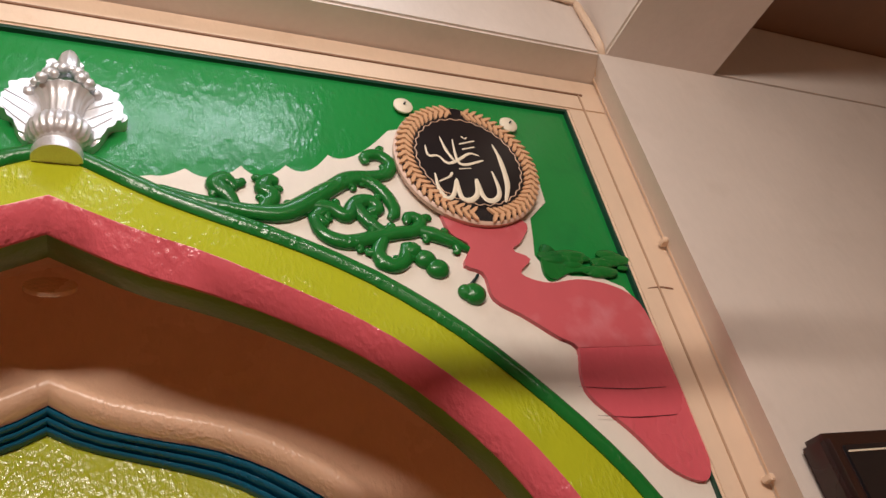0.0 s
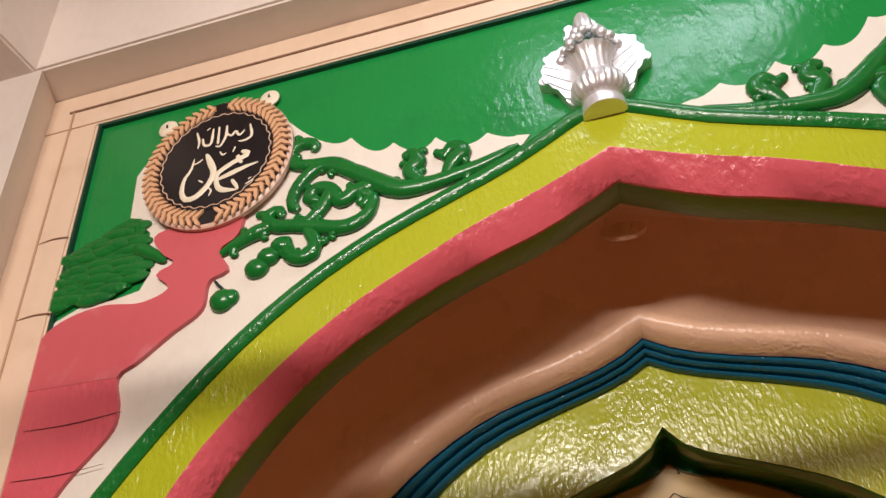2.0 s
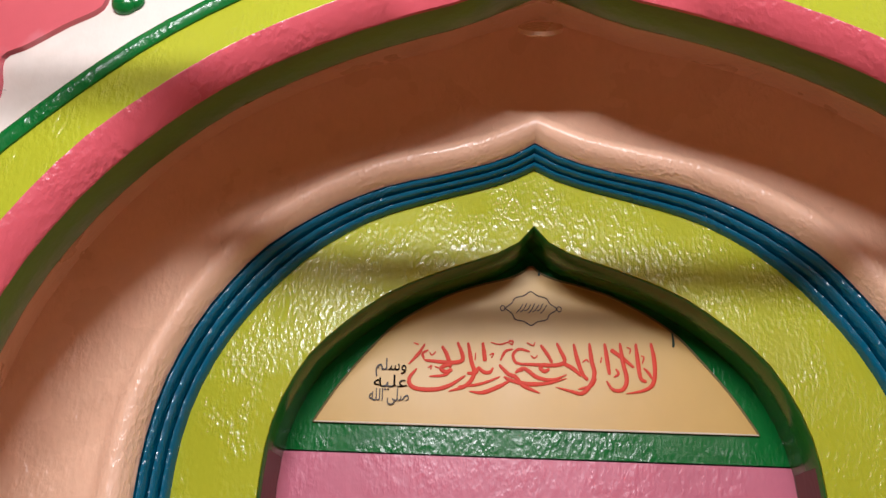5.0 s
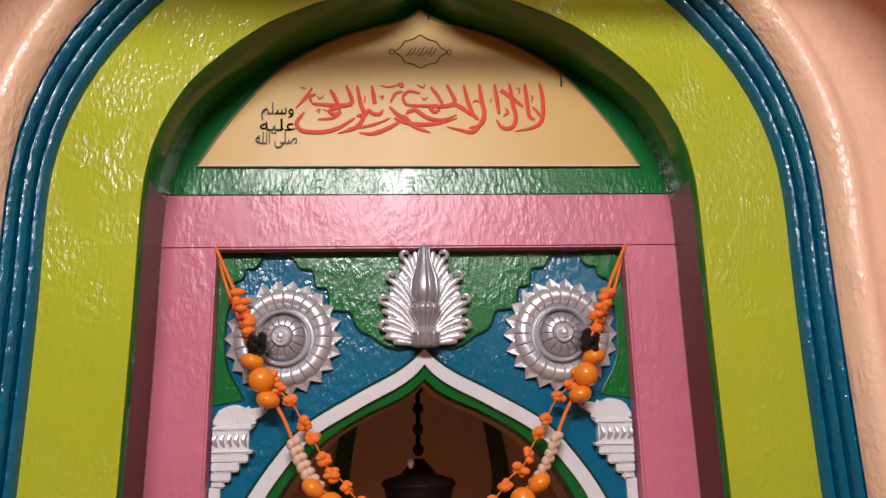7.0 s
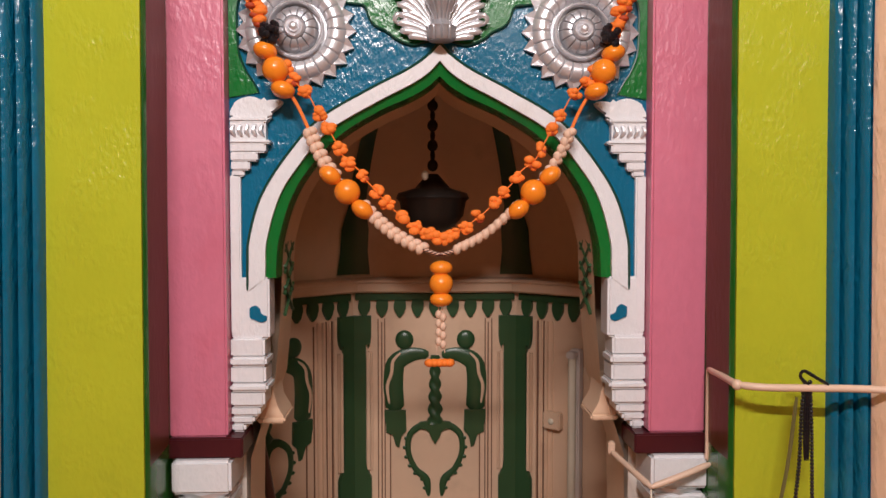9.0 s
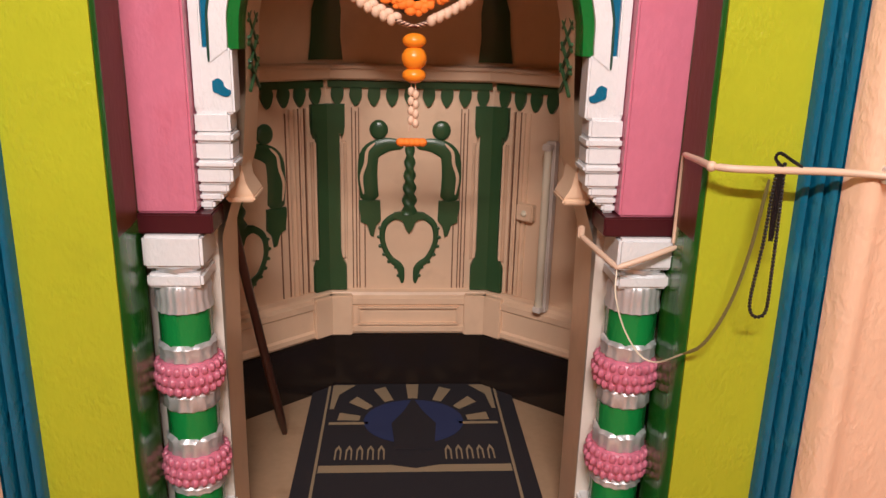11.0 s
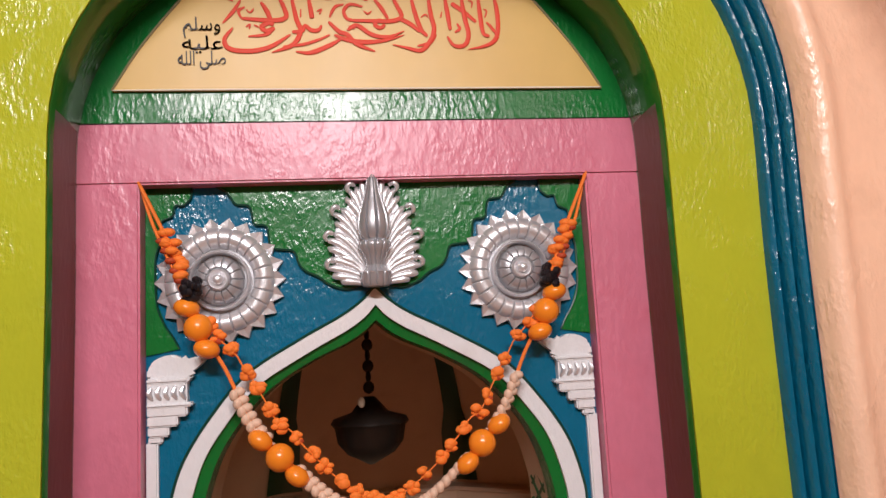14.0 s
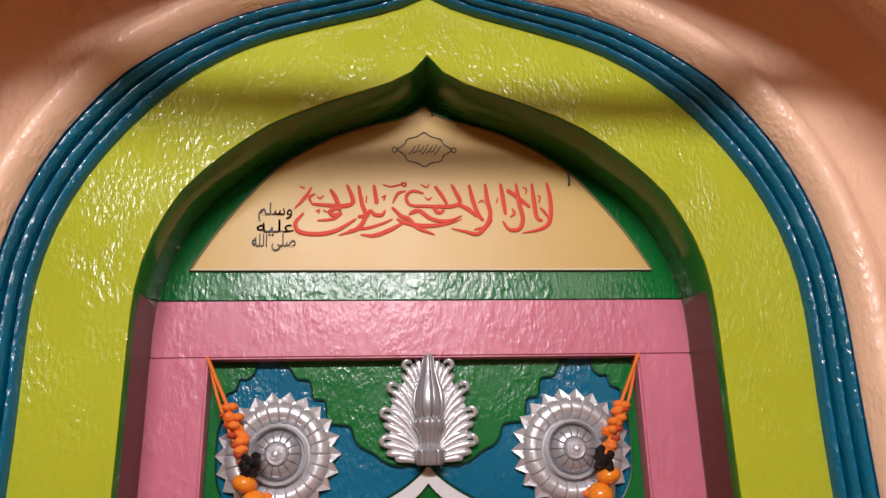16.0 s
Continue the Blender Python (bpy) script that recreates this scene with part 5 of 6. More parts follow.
# ---- garland ----
gar = thing("garland", "orange bead and cream cord garland hung across the doorway", "garland", (0, -0.06, 1.2))
GY = -0.055
for s in (-1, 1):
    def g(pts):
        return [(s * x, GY, z) for x, z in pts]
    main = [(-0.420, 1.758), (-0.377, 1.666), (-0.349, 1.600), (-0.327, 1.550), (-0.310, 1.480), (-0.273, 1.416), (-0.229, 1.320), (-0.176, 1.256), (-0.101, 1.182), (-0.037, 1.146), (0.0, 1.132)]
    main = [(-x, z) for x, z in main]
    part("cord", tubed(g(main), [0.0035], seg=6, n=70), PETAL, gar)
    part("cord", tubed([(s * 0.424, GY + 0.02, 1.765), (s * 0.395, GY, 1.68), (s * 0.362, GY, 1.60)], [0.003], seg=6), PETAL, gar)
    line = smooth_line(g(main), 200)
    for i in range(28, 62, 5):
        p = line[i]
        b = bmesh.new()
        for j in range(3):
            ball(b, p + Vector((rnd.uniform(-0.009, 0.009), rnd.uniform(-0.006, 0.004), rnd.uniform(-0.009, 0.009))), 0.0115, (1.1, 0.9, 0.7), 8)
        part("cloth_flower", b, PETAL, gar)
        part("shade_petal", ball(bmesh.new(), p + Vector((0.006 * s, -0.002, -0.010)), 0.0105, (1, 0.8, 0.6), 8), PETAL_SHADE, gar)
    b = bmesh.new()
    for j in range(26):
        ball(b, (s * 0.327 + rnd.uniform(-0.014, 0.014), GY - 0.016 + rnd.uniform(-0.008, 0.006), 1.557 + rnd.uniform(-0.018, 0.018)), 0.008, (1, 1, 1), 6)
    part("dark_tuft", b, BLACK, gar, "dark wool tuft")
    for trio in (((0.336, 1.526), (0.317, 1.490), (0.303, 1.452)), ((0.214, 1.288), (0.181, 1.256), (0.152, 1.222))):
        for k, (x, z) in enumerate(trio):
            b = ball(bmesh.new(), (0, 0, 0), 0.0255 if k == 1 else 0.0235, (1, 1, 0.98 if k == 1 else 0.72), 16)
            tilt = 35 if trio[0][0] < 0.3 else 15
            part("bead", moved(b, Matrix.Translation((s * x, GY - 0.006, z)) @ pose(0, 0, 0, 0, -s * tilt, 0)), ORANGE, gar)
    for i0, i1 in ((108, 134), (153, 190)):
        for i in range(i0, i1, 4):
            p = line[i]
            b = ball(bmesh.new(), p + Vector((0.004, 0, 0.004)), 0.0108, (1, 1, 0.8), 8)
            ball(b, p + Vector((-0.005, -0.004, -0.002)), 0.0108, (0.8, 1, 1), 8)
            part("knot", b, STRING, gar)
    for i0, i1 in ((134, 139), (190, 199)):
        for i in range(i0, i1):
            b = bmesh.new()
            ball(b, line[i], 0.0098, (1, 1, 0.35), 8)
            part("wire_ring", b, STRING if i % 2 else MAROON, gar)
    inner = [(0.312, 1.51), (0.283, 1.470), (0.254, 1.440), (0.240, 1.415), (0.227, 1.397), (0.203, 1.352), (0.183, 1.316), (0.160, 1.300), (0.145, 1.279), (0.112, 1.243), (0.088, 1.218), (0.05, 1.189), (0.02, 1.172), (0.0, 1.163)]
    part("thread", tubed([(s * x, GY - 0.002, z) for x, z in inner], [0.0015], seg=5, n=40), PETAL, gar)
    li = smooth_line([(s * x, GY - 0.002, z) for x, z in inner], 120)
    for i in (5, 12, 20, 33, 41, 52, 60, 70, 80, 87, 97, 105, 112, 117):
        b = bmesh.new()
        for j in range(5):
            a = 2 * math.pi * j / 5 + i + rnd.uniform(-0.5, 0.5)
            far = rnd.uniform(0.003, 0.011)
            ball(b, li[i] + Vector((far * math.cos(a), rnd.uniform(-0.005, 0.004), far * math.sin(a))), rnd.uniform(0.0065, 0.0105), (rnd.uniform(0.8, 1.2), 0.6, rnd.uniform(0.6, 1.0)), 8)
        flower = part("cloth_flower", b, PETAL, gar)
        part("flower_shade", ball(bmesh.new(), li[i] + Vector((0.002, 0.004, -0.005)), 0.0095, (1, 0.7, 0.8), 8), PETAL_SHADE, flower)
for k, z in enumerate((1.108, 1.077, 1.046)):
    part("bead", ball(bmesh.new(), (0.001, GY - 0.004, z), 0.0235 if k == 1 else 0.0225, (1, 1, 0.98 if k == 1 else 0.65), 16), ORANGE, gar)
for j in range(4):
    z = 1.016 - 0.018 * j
    part("knot", ball(ball(bmesh.new(), (-0.004, GY, z), 0.0068, (1, 1, 1.3), 8), (0.005, GY, z - 0.006), 0.0068, (1, 1, 1.3), 8), STRING, gar)
for dx in (-0.008, 0.008):
    part("thread", tubed([(dx * 0.5, GY, 1.03), (dx * 0.7, GY, 0.98), (dx, GY, 0.94)], [0.0016], seg=5), STRING, gar)
b = bmesh.new()
for j in range(5):
    ball(b, (-0.022 + 0.010 * j, GY, 0.920), 0.0105, (1, 1, 0.8), 8)
part("cloth_flower", b, PETAL, gar)

# ---- niche ornaments ----
def motif():
    m = thing("wall_motif", "dark green painted arch and leaf motif in relief", "relief", (0, 0, 0), group="niche motifs")
    for s in (-1, 1):
        part("ball", ball(bmesh.new(), (s * 0.094, -0.004, 0.905), 0.028, (1, 0.4, 1)), NICHE_GREEN, m)
        limb = [(0.02, 0.862), (0.07, 0.862), (0.118, 0.838), (0.128, 0.78), (0.122, 0.70)]
        b = tubed([(x, -0.003, z) for x, z in limb], [0.012, 0.022, 0.030, 0.030, 0.028], n=26, flat=0.3)
        part("arch_limb", mirror(b) if s < 0 else b, NICHE_GREEN, m)
        b = plate([(0.09, 0.70), (0.155, 0.70), (0.155, 0.672), (0.148, 0.655), (0.150, 0.635), (0.128, 0.628), (0.120, 0.595), (0.110, 0.590), (0.104, 0.625), (0.088, 0.64)], -0.010, 0.002, 0.002)
        part("limb_foot", mirror(b) if s < 0 else b, NICHE_GREEN, m)
        b = tubed([(0.105, -0.012, 0.868), (0.128, -0.014, 0.845), (0.133, -0.014, 0.81), (0.146, -0.013, 0.77), (0.140, -0.012, 0.72)], [0.003, 0.005, 0.005, 0.005, 0.003], seg=6, n=16, flat=0.4)
        part("pale_vein", mirror(b) if s < 0 else b, NICHE, m)
        heart = [(0.01, 0.648), (0.045, 0.652), (0.078, 0.625), (0.082, 0.575), (0.06, 0.525), (0.028, 0.495), (0.020, 0.445)]
        b = tubed([(x, -0.004, z) for x, z in heart], [0.010, 0.010, 0.009, 0.008, 0.009, 0.012, 0.006], n=26, flat=0.4)
        for k in range(8):
            v = smooth_line([(x, -0.004, z) for x, z in heart], 11)[k + 2]
            ball(b, v + Vector((0.009, 0, -0.004)), 0.008, (1, 0.4, 0.7), 6)
        part("heart_leaf", mirror(b) if s < 0 else b, NICHE_GREEN, m)
    part("rope_stem", moved(lathe([(0.012 + 0.0003 * k, 0.86 - 0.0067 * k) for k in range(31)], 20, ripple=0.24, waves=2, twist=85), Matrix.Translation((0, -0.006, 0)) @ Matrix.Diagonal((1, 0.6, 1, 1))), NICHE_GREEN, m)
    b = plate(curve_outline([(0, 0.60), (0.014, 0.622), (0.022, 0.642), (0.048, 0.645), (0.05, 0.662), (0.018, 0.668), (0, 0.676), (-0.018, 0.668), (-0.05, 0.662), (-0.048, 0.645), (-0.022, 0.642), (-0.014, 0.622)], 40), -0.012, 0.002, 0.002)
    part("drop_leaf", b, NICHE_GREEN, m)
    for x in (-0.176, -0.148, 0.148, 0.176):
        part("panel_line", boxed(x - 0.0018, x + 0.0018, -0.003, 0.002, 0.262, 0.86 if abs(x) > 0.16 else 0.50), BROWN_LINE, m)
    for ob in m.children:
        if ob.name.startswith("panel_line"):
            continue
        for v in ob.data.vertices:
            v.co.x, v.co.z = 1.08 * v.co.x, 1.139 * v.co.z - 0.228
    return m


mot = motif()
copy_thing(mot, pose(-0.510, 0.735, 0, 0, 0, 39.7))
mot.location = (0.013, 0.943, 0)


def valance(n_drops, width):
    v = thing("scalloped_valance", "dark green painted scalloped frieze under the cornice", "frieze", (0, 0, 0), group="niche friezes")
    part("strip", boxed(-width, width, -0.012, 0.004, 0.934, 0.957, bevel=0.002), NICHE_GREEN, v)
    for k in range(n_drops):
        x = -width + 2 * width * (k + 0.5) / n_drops
        w = width / n_drops * 0.66
        part("drop", plate(curve_outline([(x - w * 0.8, 0.938), (x + w * 0.8, 0.938), (x + w * 1.05, 0.912), (x + w * 0.7, 0.893), (x, 0.876), (x - w * 0.7, 0.893), (x - w * 1.05, 0.912)], 24), -0.010, 0.004, 0.002), NICHE_GREEN, v)
    return v


val = valance(9, 0.262)
val.location = (0.013, 0.943, 0)
for x, rz in ((-0.510, 39.7), (0.536, -39.7)):
    side_val = valance(11, 0.315)
    side_val.matrix_basis = pose(x, 0.733, 0, 0, 0, rz)
for s in (-1, 1):
    cx = 0.013 + s * 0.27
    p = thing("niche_pilaster", "dark green painted pilaster strip at the niche corner", "pilaster", (cx, 0.935, 0.25), group="niche pilasters")
    for rz, dx in ((0, 1), (39.7, -1)):
        prof = [(0.0, 0.883), (0.060, 0.883), (0.060, 0.815), (0.057, 0.792), (0.050, 0.775), (0.046, 0.795), (0.042, 0.785), (0.042, 0.400), (0.044, 0.378), (0.052, 0.362), (0.060, 0.345), (0.060, 0.258), (0.0, 0.258)]
        b = plate(prof, -0.012, 0.004, 0.001)
        for q in b.verts:
            q.co.x *= dx
        if s > 0:
            mirror(b)
        # strip on the back wall and its twin on the angled wall
        part("strip", moved(b, Matrix.Translation((cx, 0.940, 0)) @ pose(0, 0, 0, 0, 0, -s * rz)), NICHE_GREEN, p)
        for x0, x1 in ((0.046, 0.056), (0.060, 0.064)):
            b = boxed(*sorted((-s * dx * x0, -s * dx * x1)), -0.012, 0.004, 0.372, 0.765, bevel=0.002)
            part("pale_bead", moved(b, Matrix.Translation((cx, 0.940, 0)) @ pose(0, 0, 0, 0, 0, -s * rz)), NICHE, p, "cream bead moulding")
        for d in (0.082, 0.104):
            b = boxed(-s * dx * d - 0.0015, -s * dx * d + 0.0015, -0.002, 0.004, 0.262, 0.872)
            part("joint_line", moved(b, Matrix.Translation((cx, 0.941, 0)) @ pose(0, 0, 0, 0, 0, -s * rz)), BROWN_LINE, p, "thin brown joint line")
    # pedestal under the strip, standing proud of the base moulding
    for rz, dx in ((0, 1), (39.7, -1)):
        b = boxed(*sorted((0.0, -s * dx * 0.080)), -0.036, 0.0, 0.103, 0.246, bevel=0.004)
        part("pedestal", moved(b, Matrix.Translation((cx, 0.932, 0)) @ pose(0, 0, 0, 0, 0, -s * rz)), NICHE, p, "cream pedestal block")
# raised frame on the base between the pedestals
for x0, x1, z0, z1 in ((-0.160, 0.186, 0.196, 0.204), (-0.160, 0.186, 0.136, 0.144), (-0.160, -0.152, 0.144, 0.196), (0.178, 0.186, 0.144, 0.196)):
    part("base_frame", boxed(x0, x1, 0.904, 0.925, z0, z1, bevel=0.002), NICHE, niche)
# upright mouldings on the angled walls
for s in (-1, 1):
    side = Matrix.Translation((0.013 + s * 0.27, 0.945, 0)) @ pose(0, 0, 0, 0, 0, -s * 39.7)
    for d, w, h in ((0.075, 0.006, 0.010), (0.093, 0.004, 0.007), (0.118, 0.005, 0.012), (0.138, 0.003, 0.008)):
        part("upright_moulding", moved(boxed(s * d - w, s * d + w, -h, 0.004, 0.26, 0.872, bevel=0.002), side), NICHE, niche)
# ribs of the half dome
ribs = thing("dome_ribs", "dark green painted ribs and petals inside the half dome", "relief", (0, 0.6, 1.2))


def dome_point(u, a, inset=0.012):
    i = min(len(RIM) - 2, int(u))
    p = Vector((*RIM[i], 0)).lerp(Vector((*RIM[i + 1], 0)), u - i)
    c = max(0.02, math.cos(a))
    return Vector((p.x * c * (1 - inset), 0.2 + (p.y - 0.2) * c * (1 - inset), DOME_Z + DOME_H * math.sin(a) * (1 - inset)))


for u in (1.05, 2.0, 3.0, 3.95):
    rows = []
    for k in range(14):
        a = 0.02 + 1.45 * k / 13
        w = 0.10 if k < 1 else 0.085 if k < 3 else 0.055
        rows.append([dome_point(u + d, a) for d in (-w, 0, w)])
    part("rib", loft(rows), NICHE_GREEN, ribs)
for u in (1.5, 2.5, 3.5):
    rows = []
    for k in range(10):
        a = 0.42 + 0.62 * k / 9
        w = 0.14 * math.sin(math.pi * (k + 0.3) / 9.6)
        rows.append([dome_point(u + d, a) for d in (-w, 0, w)])
    if u != 2.5:
        part("petal", loft(rows), NICHE_GREEN, ribs)

lan = thing("hanging_lantern", "dark metal lantern hanging on a chain in the niche", "lantern", (-0.005, 0.45, 1.3))
b = bmesh.new()
for k in range(14):
    z = 1.68 - 0.026 * k
    ball(b, (-0.005, 0.45, z), 0.014, (1.0 if k % 2 else 0.5, 0.5 if k % 2 else 1.0, 1.15), 8)
part("chain", b, BRONZE, lan)
part("shade", moved(lathe([(r * 1.1, z - 0.055) for r, z in [(0.012, 1.375), (0.030, 1.352), (0.040, 1.338), (0.078, 1.325), (0.084, 1.312), (0.076, 1.302), (0.070, 1.265), (0.050, 1.238), (0.022, 1.222), (0.006, 1.212)]], 24, ripple=0.04, waves=8), Matrix.Translation((-0.005, 0.45, 0))), BRONZE, lan)
part("bulb", ball(bmesh.new(), (-0.026, 0.37, 1.312), 0.009, (1, 1, 1.4)), IVORY, lan, "small white bulb")

# rug, staff
rug = thing("prayer_rug", "dark prayer rug with tan arch pattern on the floor", "rug", (0.03, 0.4, 0.03))
part("field", boxed(-0.315, 0.372, -0.19, 0.915, 0.028, 0.037, bevel=0.002), RUG, rug)


def on_rug(name, outline, z, material):
    b = bmesh.new()
    top = [b.verts.new((x, y, z)) for x, y in outline]
    low = [b.verts.new((x, y, z - 0.003)) for x, y in outline]
    b.faces.new(top)
    for i in range(len(top)):
        b.faces.new((top[i], low[i], low[(i + 1) % len(top)], top[(i + 1) % len(top)]))
    part(name, b, material, rug, smooth=False)


for x0, x1, y0, y1 in ((-0.262, -0.254, -0.17, 0.89), (0.312, 0.320, -0.17, 0.89), (-0.262, 0.320, 0.880, 0.892)):
    on_rug("tan_line", [(x0, y0), (x1, y0), (x1, y1), (x0, y1)], 0.0392, RUG_TAN)
for k in range(13):
    a = math.pi * (k + 0.5) / 13
    if k % 2 == 0:
        w = math.pi / 26 * 0.75
        on_rug("tan_wedge", [(0.029 + 0.175 * math.cos(a - w), 0.62 + 0.15 * math.sin(a - w)), (0.029 + 0.245 * math.cos(a - w), 0.62 + 0.25 * math.sin(a - w)), (0.029 + 0.245 * math.cos(a + w), 0.62 + 0.25 * math.sin(a + w)), (0.029 + 0.175 * math.cos(a + w), 0.62 + 0.15 * math.sin(a + w))], 0.0392, RUG_TAN)
on_rug("blue_oval", [(0.029 + 0.16 * math.cos(2 * math.pi * k / 28), 0.62 + 0.135 * math.sin(2 * math.pi * k / 28)) for k in range(28)], 0.0392, RUG_BLUE)
on_rug("dark_spire", [(-0.03, 0.45), (0.088, 0.45), (0.10, 0.60), (0.06, 0.68), (0.029, 0.77), (-0.002, 0.68), (-0.042, 0.60)], 0.0405, RUG)
for s in (-1, 1):
    xs = sorted((0.029 + s * 0.145, 0.029 + s * 0.27))
    on_rug("tan_bar", [(xs[0], 0.600), (xs[1], 0.600), (xs[1], 0.612), (xs[0], 0.612)], 0.0392, RUG_TAN)
    on_rug("corner_patch", [(0.029 + s * 0.20, 0.865), (0.029 + s * 0.275, 0.865), (0.029 + s * 0.275, 0.70), (0.029 + s * 0.262, 0.70), (0.029 + s * 0.25, 0.80)], 0.0392, RUG_TAN)
    for k in range(5):
        x = 0.029 + s * (0.10 + 0.032 * k)
        on_rug("tan_arch", [(x - 0.010, 0.40), (x - 0.006, 0.40), (x - 0.005, 0.445), (x, 0.46), (x + 0.005, 0.445), (x + 0.006, 0.40), (x + 0.010, 0.40), (x + 0.010, 0.45), (x, 0.475), (x - 0.010, 0.45)], 0.0392, RUG_TAN)
on_rug("tan_band", [(-0.25, 0.335), (0.308, 0.335), (0.308, 0.368), (0.10, 0.368), (0.029, 0.35), (-0.04, 0.368), (-0.25, 0.368)], 0.0392, RUG_TAN)
on_rug("tan_band", [(-0.25, 0.06), (0.308, 0.06), (0.308, 0.09), (-0.25, 0.09)], 0.0392, RUG_TAN)
for ob in rug.children:
    for v in ob.data.vertices:
        v.co.y, v.co.z = min(0.925, v.co.y + 0.035), v.co.z - 0.128
staff = tagged(link("walking_staff", tubed([(-0.374, 0.60, -0.098), (-0.393, 0.42, 0.27), (-0.408, 0.235, 0.64), (-0.412, 0.222, 0.70)], [0.014, 0.013, 0.012, 0.012], seg=10, n=12), WOOD), "dark wooden staff leaning inside the niche", "staff")

# electric pipe at the niche side
fitting = thing("tube_light", "unlit narrow light fitting upright on the niche wall", "light fitting", (0.455, 0.77, 0.5))
FT2 = Matrix.Translation((0.455, 0.775, 0)) @ pose(0, 0, 0, 0, 0, -39.7)
part("body", moved(boxed(-0.017, 0.017, -0.03, 0.0, 0.245, 0.80, bevel=0.004), FT2), WALL, fitting)
part("tube", moved(lathe([(0.010, 0.262), (0.0125, 0.268), (0.0125, 0.775), (0.010, 0.782)], 16), FT2 @ Matrix.Translation((0, -0.042, 0))), IVORY, fitting, "unlit white glass tube")
for z in (0.25, 0.775):
    part("end_cap", moved(boxed(-0.014, 0.014, -0.058, -0.028, z, z + 0.02, bevel=0.003), FT2), WALL, fitting)
switch = thing("switch_box", "small cream switch box on the niche wall", "switch", (0.385, 0.82, 0.56))
part("box", moved(boxed(-0.03, 0.03, -0.025, 0.004, 0.53, 0.585, bevel=0.004), Matrix.Translation((0.395, 0.845, 0)) @ pose(0, 0, 0, 0, 0, -39.7)), NICHE, switch)
part("knob", moved(ball(bmesh.new(), (0, -0.027, 0.557), 0.010, (1, 0.6, 1)), Matrix.Translation((0.395, 0.845, 0)) @ pose(0, 0, 0, 0, 0, -39.7)), IVORY, switch)
pipe = thing("conduit", "cream painted conduit bracket beside the doorway", "conduit", (0.53, -0.06, 0.77))
part("run", tubed([(0.532, -0.066, 0.906), (0.520, -0.16, 0.912), (0.506, -0.255, 0.918)], [0.0065], seg=8, n=12), PIPE, pipe)
part("run", tubed([(0.504, -0.262, 0.919), (0.55, -0.285, 0.919), (0.70, -0.300, 0.919), (0.80, -0.335, 0.918), (1.0, -0.42, 0.917)], [0.0065], seg=8, n=40), PIPE, pipe)
part("elbow", ball(bmesh.new(), (0.505, -0.26, 0.9185), 0.0095, (1, 1, 1), 10), PIPE, pipe)
part("upright", boxed(0.527, 0.539, -0.072, -0.060, 0.722, 0.908, bevel=0.004), PIPE, pipe)
part("arm", tubed([(0.530, -0.085, 0.722), (0.47, -0.10, 0.705), (0.407, -0.105, 0.684)], [0.0065], seg=8), PIPE, pipe)
part("arm", tubed([(0.407, -0.105, 0.684), (0.388, -0.03, 0.695), (0.369, 0.05, 0.706)], [0.0065], seg=8), PIPE, pipe)
part("arm_end", boxed(0.362, 0.376, 0.044, 0.058, 0.700, 0.728, bevel=0.003), PIPE, pipe)
part("clip", boxed(0.772, 0.780, -0.336, -0.290, 0.904, 0.932, bevel=0.002), SILVER, pipe)
part("wire", tubed([(0.407, -0.105, 0.68), (0.405, -0.12, 0.63), (0.428, -0.125, 0.56), (0.465, -0.13, 0.505), (0.490, -0.16, 0.505), (0.506, -0.24, 0.560)], [0.0018], seg=5, n=26), IVORY, pipe, "thin white wire")
beads = thing("prayer_beads", "black prayer bead strand looped over the conduit", "beads", (0.6, -0.285, 0.92))
loop_pts = [(x + 0.034, z - 0.006) for x, z in [(0.574, 0.935), (0.570, 0.88), (0.568, 0.80), (0.560, 0.70), (0.565, 0.668), (0.579, 0.660), (0.592, 0.675), (0.591, 0.75), (0.588, 0.85), (0.584, 0.935)]]
part("cord", tubed([(x, -0.288, z) for x, z in loop_pts], [0.0018], seg=5, n=60), BLACK, beads)
for v in smooth_line([(x, -0.288, z) for x, z in loop_pts], 90):
    part("bead", ball(bmesh.new(), v, 0.0036, (1, 1, 1), 6), BLACK, beads)
b = bmesh.new()
for k in range(3):
    tube(b, [(0.610 + 0.003 * k, -0.290 - 0.002 * (k % 2), 0.93), (0.608 + 0.004 * k, -0.290, 0.86), (0.610 + 0.003 * k, -0.290, 0.795)], [0.0022], seg=6, n=10)
part("tassel", b, BLACK, beads)
part("hook", tubed([(0.613, -0.290, 0.925), (0.600, -0.290, 0.938), (0.606, -0.290, 0.948), (0.628, -0.290, 0.936), (0.646, -0.295, 0.925)], [0.003], seg=6, n=20), BLACK, beads)
# olive strip modelled as the shadow that the bead strand casts on the wall
part("strand_shadow", tubed([(0.602, -0.275, 0.90), (0.588, -0.272, 0.768), (0.566, -0.268, 0.665), (0.532, -0.262, 0.59), (0.506, -0.24, 0.560)], [0.0035], seg=6, n=24), mat("olive_shadow", (0.14, 0.12, 0.03), 0.6), beads, "olive strip shaped as the bead strand's shadow")

